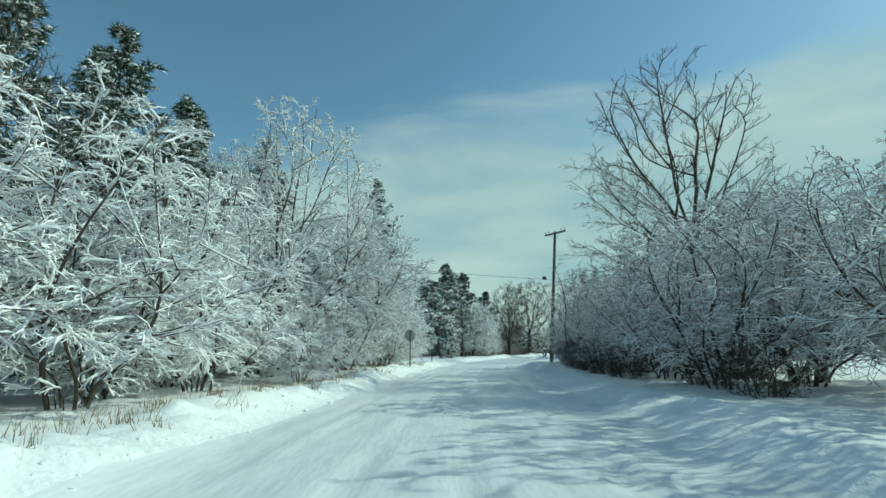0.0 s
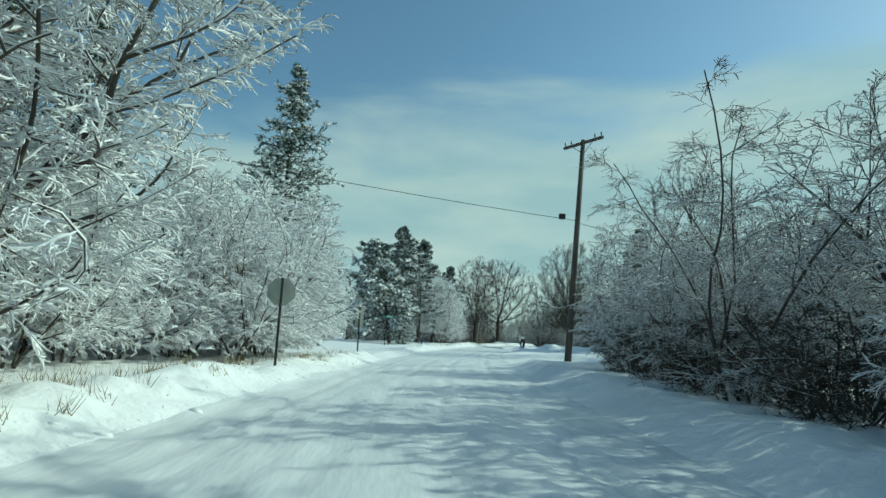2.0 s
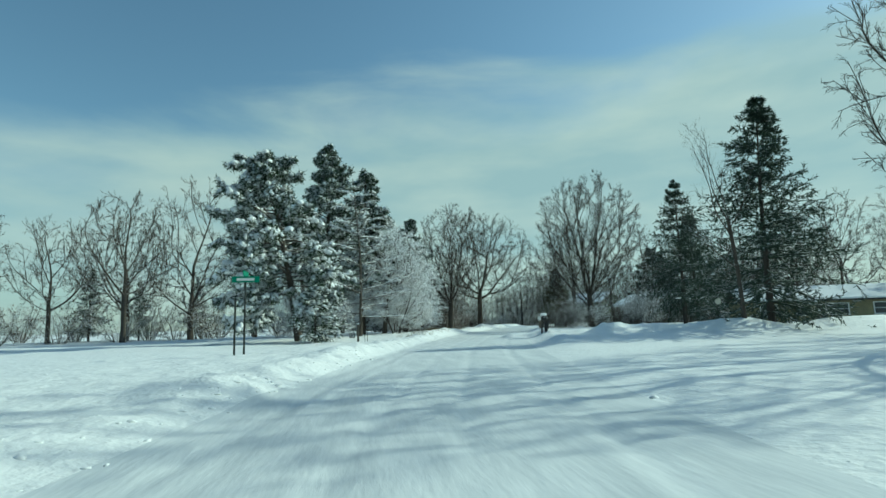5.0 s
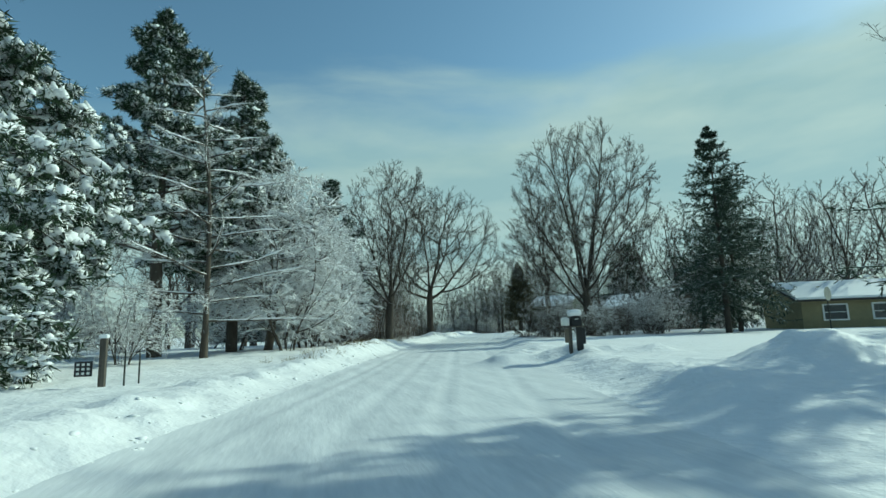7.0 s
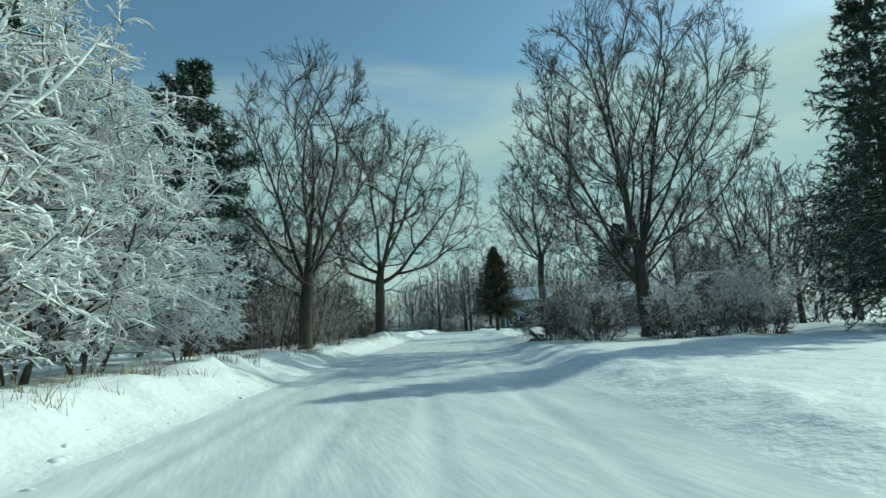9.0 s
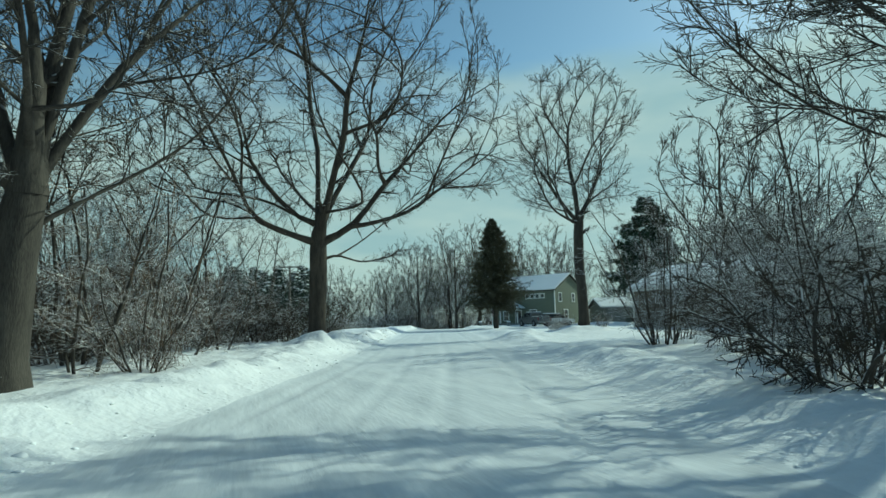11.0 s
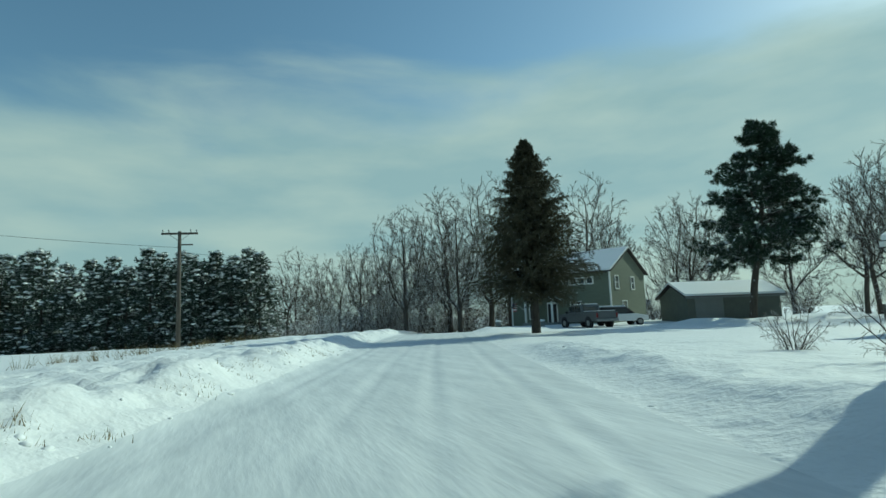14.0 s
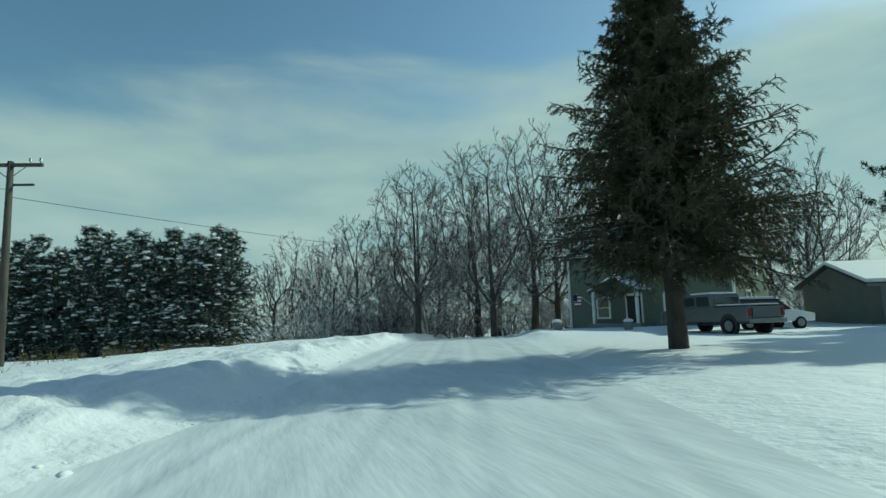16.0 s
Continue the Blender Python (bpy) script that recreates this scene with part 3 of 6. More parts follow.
def round_tree(name, place, label, seed, trunk_h, trunk_r, crown, n=0, mat=None, twig_mat=None, fine_r=0.009, twigs=(2.2, 5, 3), twig_len=0.8, bf=0.22, bend=0.6,
               lean=(0.0, 0.0), group="", floor=None, extra=(), up=0.03, out=0.12, slack=0.3, leader=0.0, stems=1, snow=0.0, category="tree", flat=1.0, shell=0.30, tip_r=0.0):
    """A leafless tree or bush whose branches fill the rounded hull of its crown. crown: ellipsoids (x, y, z, rx, ry, rz);
    extra: limbs laid out by hand, (base height, bow, (x, y, z) of the end); snow: how thick snow lies on the branches."""
    mat = mat or BARK
    rng = np.random.default_rng(seed)
    top = stand(name, *place, label, category, group)
    seeds = []
    if stems == 1:
        hz = np.linspace(-0.2, trunk_h + leader, 9)
        sway = np.cumsum(rng.normal(size=(9, 2)), axis=0) * 0.008 * (trunk_h + leader)
        line = np.column_stack((np.array(lean)[None] * hz[:, None] + sway - sway[:1], hz))
        seeds.append((line, -1))
        for h, bow, end in extra:
            b, e = np.array([np.interp(h, hz, line[:, c]) for c in range(3)]), np.array(end, float)
            ln = np.linalg.norm(e - b)
            m = max(4, int(ln / 0.8))
            u = np.linspace(0, 1, m + 1)[1:, None]
            wig = np.cumsum(rng.normal(size=(m, 3)), axis=0) * 0.13
            q = b + (e - b) * u + np.array([0, 0, 1.0]) * (bow * ln * 4 * u * (1 - u)) + wig - u * wig[-1:]
            seeds.append((q, 0))
    else:
        for i in range(stems):
            a = 2 * np.pi * (i + 0.6 * rng.random()) / stems
            rr_ = 0.10 + 0.35 * rng.random()
            tilt = rng.uniform(0.1, 0.6)
            z = np.linspace(-0.2, trunk_h, 5)
            seeds.append((np.column_stack((math.cos(a) * (rr_ + tilt * z.clip(0)), math.sin(a) * (rr_ + tilt * z.clip(0)), z)), -1))
    vol = sum(4.19 * e[3] * e[4] * e[5] for e in crown)
    n = n or int(np.clip(250 * (vol / 100) ** 0.55, 220, 850))
    pts = hull_points(rng, crown, n, trunk_h * 0.75 if floor is None else floor, shell)
    pos, par, tips, main, ns = dendrite(rng, seeds, pts, bf, bend, trunk_h * 0.8)
    r_tip = tip_r or fine_r * 1.15
    pw = math.log(max(trunk_r / r_tip, 1.5)) / math.log(max(tips[:ns].max(), 3))
    rad = r_tip * tips ** pw
    low_ = (np.arange(len(pos)) < ns) & (pos[:, 2] < 0.25) & (par < 0)
    if stems == 1:
        rad[:9] = np.maximum(rad[:9], trunk_r * np.interp(pos[:9, 2], [0, trunk_h, trunk_h + leader + 0.1], [1.0, 0.74, 0.45]))
    rad[low_] *= 1.4
    trunks, lists = [], {4: [], 7: [], 14: []}
    home = {}
    for P, R, root, nodes in chains(pos, par, tips, main, rad):
        ln = np.linalg.norm(np.diff(P, axis=0), axis=1).sum()
        k = 4 if ln < 1.3 else 7 if ln < 4 else 14
        if root:
            trunks.append(evened(P, R, 24))
            line = trunks[-1][0]
        else:
            P[0] = min(home[par[nodes[0]]], key=lambda q: float(((q - P[0]) ** 2).sum()))
            line = evened(P, R, k)[0]
        lists[k].append((*evened(P, R, k), ln, root))
        fine = evened(line, np.zeros(len(line)), 4)[0] if len(line) < 4 else np.concatenate([line[:-1] * (1 - f) + line[1:] * f for f in (0, 0.25, 0.5, 0.75)] + [line[-1:]])
        for j in nodes:
            home[j] = fine
    mesh_part("trunk", [(*tubes(np.array([t[0] for t in trunks]), np.array([t[1] for t in trunks]), 12), 0)], [mat], top)
    ch, white = [], []
    T1, S1 = [], []
    wob, ang1, ang2 = (0.19, (28, 62), (25, 58)) if snow else (0.075, (22, 52), (20, 48))
    for k, rows in lists.items():
        if not rows:
            continue
        P, R = np.array([r[0] for r in rows]), np.array([r[1] for r in rows])
        limb = np.array([not r[3] for r in rows])
        if limb.any():
            ch.append((*tubes(P[limb], R[limb], 4 if k == 4 else 6 if k == 7 else 8), 0))
            if snow:
                white.append(roll_chunk(P[limb], np.maximum(R[limb] * 0.75, snow * 0.9), rng, 0.75))
        m = max(2, int(round(twigs[0] * np.mean([r[2] for r in rows]))))
        q, s = grow(P, R, rng, m, 0.12 if k < 14 else 0.3, 1.0, ang1, twig_len, 4, wob, up, 0.6, 0.25, fine_r * 1.35, absolute=True, hull=crown, out=out, slack=slack, flat=flat)
        T1.append(q)
        S1.append(s)
    T1, S1 = np.concatenate(T1), np.concatenate(S1)
    ch.append((*tubes(T1, S1, 4), 1))
    T2, S2 = grow(T1, S1, rng, int(twigs[1]), 0.12, 1.0, ang2, 0.55, 3, wob, up, 0.75, 0.3, fine_r * 1.05, hull=crown, out=out, slack=slack, flat=flat)
    ch.append((*tubes(T2, S2, 3), 1))
    if twigs[2]:
        T3, S3 = grow(T2, S2, rng, int(twigs[2]), 0.15, 1.0, ang2, 0.48 if snow else 0.6, 2 if snow else 1, wob, up * 0.5, 0.8, 0.3, max(fine_r * 0.8, snow * 0.52), tip=0.75 if snow else 0.6, flat=flat)
        ch.append((*tubes(T3, S3, 3), 1))
    mesh_part("crown", ch, [mat, twig_mat or mat], top)
    if snow:
        white.append(roll_chunk(T1, snow * rng.uniform(0.7, 1.25, len(T1)), rng))
        keep = rng.random(len(T2)) < 0.95
        white.append(roll_chunk(T2[keep], snow * rng.uniform(0.5, 0.95, keep.sum()), rng, 0.6, 4))
        ob = mesh_part("snow", white, [PAD], top, "rolls of fresh snow")
        tagged(ob, kind="stuff")
    return top


def shrub(name, place, label, seed, stems, height, spread, mat, counts=(9, 7, 4), clumps=1, droop=-0.03, group="", fine=0.013, trunk_r=0.07, category="shrub", clump_size=(0.025, 0.06), flat=1.0):
    """A many-stemmed shrub or small tree weighed down by snow."""
    rng = np.random.default_rng(seed)
    top = stand(name, *place, label, category, group)
    Ps, Rs = [], []
    for i in range(stems):
        a = 2 * np.pi * (i + rng.random()) / stems
        e = rng.uniform(0.12, 1.0) ** 0.7 * spread
        p, r = shoot(rng, (0.3 * math.cos(a), 0.3 * math.sin(a), -0.15), (math.cos(a) * e, math.sin(a) * e, 1), height * rng.uniform(0.75, 1.05), 9, 0.10, -0.01,
                     trunk_r * rng.uniform(0.6, 1.1), 0.012)
        Ps.append(p)
        Rs.append(r)
    P0, R0 = np.concatenate(Ps), np.concatenate(Rs)
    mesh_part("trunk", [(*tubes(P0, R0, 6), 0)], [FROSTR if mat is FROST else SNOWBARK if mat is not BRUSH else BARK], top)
    P1, R1 = grow(P0, R0, rng, counts[0], 0.04, 1.0, (30, 75), 0.36, 5, 0.13, droop, 0.5, 0.5, 0.012, flat=flat)
    P2, R2 = grow(P1, R1, rng, counts[1], 0.08, 1.0, (30, 65), 0.5, 3, 0.15, droop * 1.5, 0.7, 0.4, fine, flat=flat)
    P3, R3 = grow(P2, R2, rng, counts[2], 0.1, 1.0, (30, 65), 0.6, 2, 0.18, droop * 2, 0.85, 0.3, fine * 0.85, tip=0.5, flat=flat)
    mesh_part("crown", [(*tubes(P1, R1, 4), 0), (*tubes(P2, R2, 3), 0), (*tubes(P3, R3, 3), 0)], [mat], top)
    if clumps:
        A, _ = along(P2, clumps, rng, 0.2, 1.0)
        A[:, 2] += 0.01
        snow_part(A, clump_size, rng, 0.5, top)
    return top


def spruce(name, place, label, seed, height, radius, clear, mat, snow=0.0, density=1.0, droop=-0.05, group="", power=0.85, ragged=0.2, twig=1.0, spike=14, blade=1.0, trunk_r=0.0, low=-8, category="tree", whorl=0.0, shoots=10, hang=None, pad=(0.05, 0.15)):
    """A conifer with whorls of drooping branches and needled side shoots."""
    rng = np.random.default_rng(seed)
    top = stand(name, *place, label, category, group)
    tp, tr = shoot(rng, (0, 0, -0.2), (0, 0, 1), height + 0.2, 10, 0.008, 0.02, trunk_r or 0.013 * height + 0.04, 0.015)
    mesh_part("trunk", [(*tubes(tp, tr, 9), 0)], [BARK], top)
    n = int(height * 8 * density)
    hz = clear + (height - clear) * (np.arange(n) + rng.random(n)) / n
    if whorl:
        hz = clear + np.round((hz - clear) / whorl) * whorl + 0.06 * rng.normal(size=n)
        hz = np.clip(hz, clear, height - 0.1)
    rel = (hz - clear) / (height - clear)
    ln = radius * (1 - rel) ** power * (1 + ragged * rng.normal(size=n)) * np.minimum(1, 0.55 + rel * 4) + 0.2
    az_ = rng.random(n) * 2 * np.pi
    ele = np.radians(low + (37 - low) * rel + 8 * rng.normal(size=n))
    d = np.stack((np.cos(az_) * np.cos(ele), np.sin(az_) * np.cos(ele), np.sin(ele)), -1)
    w = (hz + 0.2) / (height + 0.2) * 10
    i = np.minimum(w.astype(int), 9)
    p = tp[0, i] * (1 - (w - i))[:, None] + tp[0, i + 1] * (w - i)[:, None]
    pts = [p]
    for s in range(5):
        d = unit(d + 0.06 * rng.normal(size=d.shape) + np.array([0, 0, droop if s < 3 else -droop]))
        p = p + d * (ln / 5)[:, None]
        pts.append(p)
    P0 = np.stack(pts, 1)
    R0 = np.linspace(1, 0.3, 6)[None] * (0.012 + 0.009 * ln)[:, None]
    P1, R1 = grow(P0, R0, rng, shoots, 0.1, 1.0, (30, 65), 0.32 * twig, 3, 0.12, droop if hang is None else hang, 0.6, 0.5, 0.012)
    A, T = along(P1, spike, rng, 0.0, 1.0)
    D = unit(0.9 * T + 0.55 * rng.normal(size=T.shape) + np.array([0, 0, -0.12]))
    S = spikes(A, D, rng.uniform(0.16, 0.40, len(A)) * blade, rng.uniform(0.018, 0.042, len(A)) * blade, rng)
    A0, T0 = along(P0, spike, rng, 0.15, 1.0)
    S0 = spikes(A0, unit(0.7 * T0 + 0.6 * rng.normal(size=T0.shape)), rng.uniform(0.15, 0.35, len(A0)) * blade, rng.uniform(0.02, 0.04, len(A0)) * blade, rng)
    mesh_part("crown", [(*tubes(P0, R0, 4), 0), (*tubes(P1, R1, 3), 0), (*S, 0), (*S0, 0)], [mat], top)
    if snow:
        keep = P1[rng.random(len(P1)) < snow]
        A, _ = along(keep, 1, rng, 0.3, 1.0)
        A[:, 2] += 0.03
        snow_part(A, pad, rng, 0.4, top)
    return top


def pine(name, place, label, seed, height, clear, spread, snow=1.0, limbs=26, mat=None, group="", cone=0.5, trunk_r=None, side=None, tufts=9, pads=(0.06, 0.14), lean=(0.0, 0.0),
         sag=-0.05, ele0=(-5, 25)):
    """A pine with a bare trunk, irregular boughs and tufts of needles under snow."""
    rng = np.random.default_rng(seed)
    top = stand(name, *place, label, "tree", group)
    tr0 = trunk_r or 0.02 * height
    tp, tr = shoot(rng, (0, 0, -0.2), (lean[0], lean[1], 1), height + 0.1, 10, 0.03, 0.03 if lean == (0.0, 0.0) else 0.0, tr0, 0.05)
    mesh_part("trunk", [(*tubes(tp, tr, 10), 0)], [SNOWBARK], top)
    hz = clear + (height * 0.98 - clear) * (np.arange(limbs) + rng.random(limbs)) / limbs
    rel = (hz - clear) / (height - clear)
    ln = spread * (0.35 + 0.65 * np.sin(np.pi * np.clip(0.25 + 0.75 * rel, 0, 1)) ** 0.8) * (1 - cone * rel) * rng.uniform(0.6, 1.15, limbs)
    az_ = rng.random(limbs) * 2 * np.pi if side is None else side + rng.normal(size=limbs) * 1.5
    ele = np.radians(rng.uniform(ele0[0], ele0[1], limbs) + 25 * rel)
    d = np.stack((np.cos(az_) * np.cos(ele), np.sin(az_) * np.cos(ele), np.sin(ele)), -1)
    w = (hz + 0.2) / (height + 0.1) * 10
    i = np.minimum(w.astype(int), 9)
    p = tp[0, i] * (1 - (w - i))[:, None] + tp[0, i + 1] * (w - i)[:, None]
    pts = [p]
    for s in range(6):
        d = unit(d + 0.10 * rng.normal(size=d.shape) + np.array([0, 0, sag]))
        p = p + d * (ln / 6)[:, None]
        pts.append(p)
    P0 = np.stack(pts, 1)
    R0 = np.linspace(1, 0.25, 7)[None] * (0.02 + 0.012 * ln)[:, None]
    P1, R1 = grow(P0, R0, rng, 10, 0.2, 1.0, (25, 65), 0.34, 4, 0.12, -0.03, 0.5, 0.4, 0.012, flat=0.55)
    mesh_part("bough", [(*tubes(P0, R0, 6), 0), (*tubes(P1, R1, 4), 0)], [SNOWBARK], top)
    P2, R2 = grow(P1, R1, rng, 4, 0.25, 1.0, (25, 60), 0.4, 3, 0.12, -0.05, 0.6, 0.3, 0.01, flat=0.6)
    C, T = along(np.concatenate((P2, P1[:, 1:])), 3, rng, 0.1, 1.0)
    m = tufts
    A = np.repeat(C, m, 0) + 0.08 * rng.normal(size=(len(C) * m, 3)) - np.array([0, 0, 0.04])
    D = unit(0.8 * np.repeat(T, m, 0) + 0.9 * rng.normal(size=(len(C) * m, 3)) + np.array([0, 0, -0.15]))
    S = spikes(A, D, rng.uniform(0.18, 0.40, len(A)), rng.uniform(0.018, 0.042, len(A)), rng)
    mesh_part("crown", [(*S, 0)], [mat or NEEDLES], top)
    if snow:
        K = np.concatenate((P2, P1[:, 1:]))
        K = K[rng.random(len(K)) < snow]
        snow_rolls(K, rng.uniform(*pads, len(K)), rng, top, 0.55)
    return top


def again(ob, x, y, scale=1.0, turn=0.0, label="", dz=0.0):
    m = Matrix.Translation((x, y, gz(x, y) - 0.06 + dz)) @ Matrix.Rotation(turn, 4, "Z") @ Matrix.Scale(scale, 4)
    keep = ob.scale.copy()
    ob.scale = (1, 1, 1)
    c = copy_thing(ob, m)
    ob.scale = keep
    if label:
        tagged(c, label)
    return c


# ---- trees and shrubs along the first stretch, road's west side ----
L_SHRUB = "tall shrub bowed under thick fresh snow beside the road"
R_SHRUB = "shaded thicket shrub with snow on thin twigs"
sa = round_tree("snowy_shrub", (-7.2, 10.5), L_SHRUB, 11, 0.5, 0.055, [(0, 0, 4.0, 3.4, 3.3, 2.9), (0.2, 0, 2.0, 3.8, 3.6, 1.7)], 420, SNOWBARK, FROST, stems=8, bf=0.32, snow=0.021, fine_r=0.010,
                twigs=(3.2, 5, 3), twig_len=0.7, up=-0.07, flat=0.5, floor=0.35, slack=0.4, group="roadside shrubs", category="shrub")
sb = round_tree("snowy_shrub", (-7.0, 15.2), L_SHRUB, 12, 0.5, 0.05, [(0, 0, 3.5, 3.2, 3.4, 2.8), (-0.4, 0, 1.8, 3.6, 3.4, 1.5)], 380, SNOWBARK, FROST, stems=7, bf=0.32, snow=0.021, fine_r=0.010,
                twigs=(3.2, 5, 3), twig_len=0.7, up=-0.08, flat=0.5, floor=0.3, slack=0.4, group="roadside shrubs", category="shrub")
sc = round_tree("snowy_shrub", (-5.0, 26.5), L_SHRUB, 13, 0.7, 0.055, [(0, 0, 4.4, 2.6, 2.6, 3.2), (0.3, 0, 2.1, 2.8, 2.8, 1.8)], 340, SNOWBARK, FROST, stems=6, bf=0.32, snow=0.020, fine_r=0.010,
                twigs=(3.2, 5, 3), twig_len=0.7, up=-0.06, flat=0.55, floor=0.4, slack=0.4, group="roadside shrubs", category="shrub")
for ob, x, y, s, r in ((sa, -9.5, 6.0, 1.1, 1.0), (sb, -10.8, 12.0, 0.95, 2.2), (sa, -6.2, 30.5, 0.6, 2.0), (sb, -6.3, 34.5, 0.72, 3.0), (sa, -6.9, 39.5, 0.92, 4.0), (sb, -4.2, 40.8, 0.8, 2.0), (sa, -3.9, 36.8, 0.72, 0.9),
                       (sb, -4.9, 43.4, 0.95, 5.1), (sc, -9.6, 37.0, 0.8, 0.7), (sa, -10.0, 28.5, 0.75, 5.5), (sb, -10.5, 44.0, 0.9, 0.4), (sc, -10.0, 19.0, 0.82, 3.3), (sb, -5.2, 19.5, 0.62, 1.3), (sb, -4.9, 40.0, 1.15, 2.9), (sa, -6.3, 45.8, 1.0, 0.3), (sc, -5.9, 37.5, 0.72, 4.4), (sa, -6.6, 33.0, 0.62, 5.0), (sb, -8.4, 24.0, 1.1, 0.2), (sa, -8.8, 17.5, 0.78, 3.7)):
    again(ob, x, y, s, r)
round_tree("bare_tree", (-7.4, 22.8), "many-stemmed bare tree with snow along its upright branches", 21, 2.2, 0.13,
           [(0.8, 0, 7.6, 3.9, 3.8, 5.2), (1.6, -0.4, 4.6, 3.9, 3.6, 2.8)], 520, SNOWBARK, FROST, stems=4, bf=0.36, snow=0.020, fine_r=0.010, twigs=(2.6, 5, 3), twig_len=0.75, up=-0.03, flat=0.65, slack=0.4, floor=1.6)
lean_tree = round_tree("bare_tree", (-5.0, 27.0), "leaning roadside tree loaded with snow on every twig", 22, 1.9, 0.19,
           [(0.3, 0, 5.4, 3.4, 3.5, 3.6), (0.2, 0, 3.2, 3.2, 3.2, 2.0), (2.9, -0.3, 5.2, 2.3, 1.3, 1.0)], 480, SNOWBARK, FROST, extra=((1.7, 0.06, (4.6, -0.4, 4.9)),), lean=(0.12, 0.0), bf=0.26, snow=0.021, fine_r=0.010, twigs=(2.8, 5, 3), twig_len=0.75, up=-0.06, flat=0.55, slack=0.4, floor=0.9)
bush = round_tree("snowy_bush_tree", (-4.6, 45.0), "dense rounded bush tree white with snow to the ground", 23, 0.6, 0.07,
           [(0, 0, 4.2, 3.0, 3.2, 3.9), (0.2, 0, 2.0, 3.3, 3.4, 1.7)], 440, SNOWBARK, FROST, stems=6, bf=0.32, snow=0.022, fine_r=0.011, twigs=(3.2, 5, 3), twig_len=0.7, up=-0.05, flat=0.6, floor=0.35, slack=0.35, group="roadside shrubs")
for x, y, s, r in ((-7.0, 41.0, 0.95, 1.2), (-7.6, 47.2, 1.0, 3.0), (-9.0, 35.2, 0.75, 4.1), (-8.3, 13.0, 0.68, 0.6), (-9.6, 20.5, 0.78, 5.2), (-8.0, 31.0, 0.65, 2.2), (7.6, 103.0, 1.0, 2.5)):
    again(bush, x, y, s, r)
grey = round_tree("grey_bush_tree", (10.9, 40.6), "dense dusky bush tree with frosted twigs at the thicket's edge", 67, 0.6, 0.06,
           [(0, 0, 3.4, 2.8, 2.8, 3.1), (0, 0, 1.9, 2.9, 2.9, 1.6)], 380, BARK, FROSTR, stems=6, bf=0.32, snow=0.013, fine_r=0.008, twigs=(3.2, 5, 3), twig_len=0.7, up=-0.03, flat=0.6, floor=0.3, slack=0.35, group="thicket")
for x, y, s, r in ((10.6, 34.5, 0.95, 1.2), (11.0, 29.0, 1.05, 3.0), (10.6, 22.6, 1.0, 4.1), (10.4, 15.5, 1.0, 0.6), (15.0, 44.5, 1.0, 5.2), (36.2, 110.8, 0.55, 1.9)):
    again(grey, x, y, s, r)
sp_a = spruce("spruce_tree", (-13.5, 27.0), "tall dark spruce with snow on its boughs", 31, 14.5, 3.6, 1.5, NEEDLES, 0.6, blade=1.1, spike=16, group="spruces", whorl=0.6, pad=(0.06, 0.18))
sp_b = spruce("spruce_tree", (-7.5, 55.5), "narrow ragged spruce with thin snowy boughs", 32, 19.6, 4.4, 3.0, NEEDLES, 0.7, 1.3, ragged=0.3, blade=1.0, whorl=0.8, low=-16, droop=-0.09, group="spruces", pad=(0.06, 0.19))
again(sp_a, -16.0, 18.0, 1.08, 1.0)
again(sp_a, -14.8, 22.5, 1.1, 2.6)
again(sp_a, -12.2, 24.0, 0.92, 0.4)
again(sp_a, -17.6, 24.5, 1.15, 5.1)
again(sp_a, -14.5, 45.5, 1.12, 2.0)
again(sp_b, -13.0, 37.0, 0.85, 2.0)
again(sp_a, -17.5, 36.0, 0.95, 4.0)

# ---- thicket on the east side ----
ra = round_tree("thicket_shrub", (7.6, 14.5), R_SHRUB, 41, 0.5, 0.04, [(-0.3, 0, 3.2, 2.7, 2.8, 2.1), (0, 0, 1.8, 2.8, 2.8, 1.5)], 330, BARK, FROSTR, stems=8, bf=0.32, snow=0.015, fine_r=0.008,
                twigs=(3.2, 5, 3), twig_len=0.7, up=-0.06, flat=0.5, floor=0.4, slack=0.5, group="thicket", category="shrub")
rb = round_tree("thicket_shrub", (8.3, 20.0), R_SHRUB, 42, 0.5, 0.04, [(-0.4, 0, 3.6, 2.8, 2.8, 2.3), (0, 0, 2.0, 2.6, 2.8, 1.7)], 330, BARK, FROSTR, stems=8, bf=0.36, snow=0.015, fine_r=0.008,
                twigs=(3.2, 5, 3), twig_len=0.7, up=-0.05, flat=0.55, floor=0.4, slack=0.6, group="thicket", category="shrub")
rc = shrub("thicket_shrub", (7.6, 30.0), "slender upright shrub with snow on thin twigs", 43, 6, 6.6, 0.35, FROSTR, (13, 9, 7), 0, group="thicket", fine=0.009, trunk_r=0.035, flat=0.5)
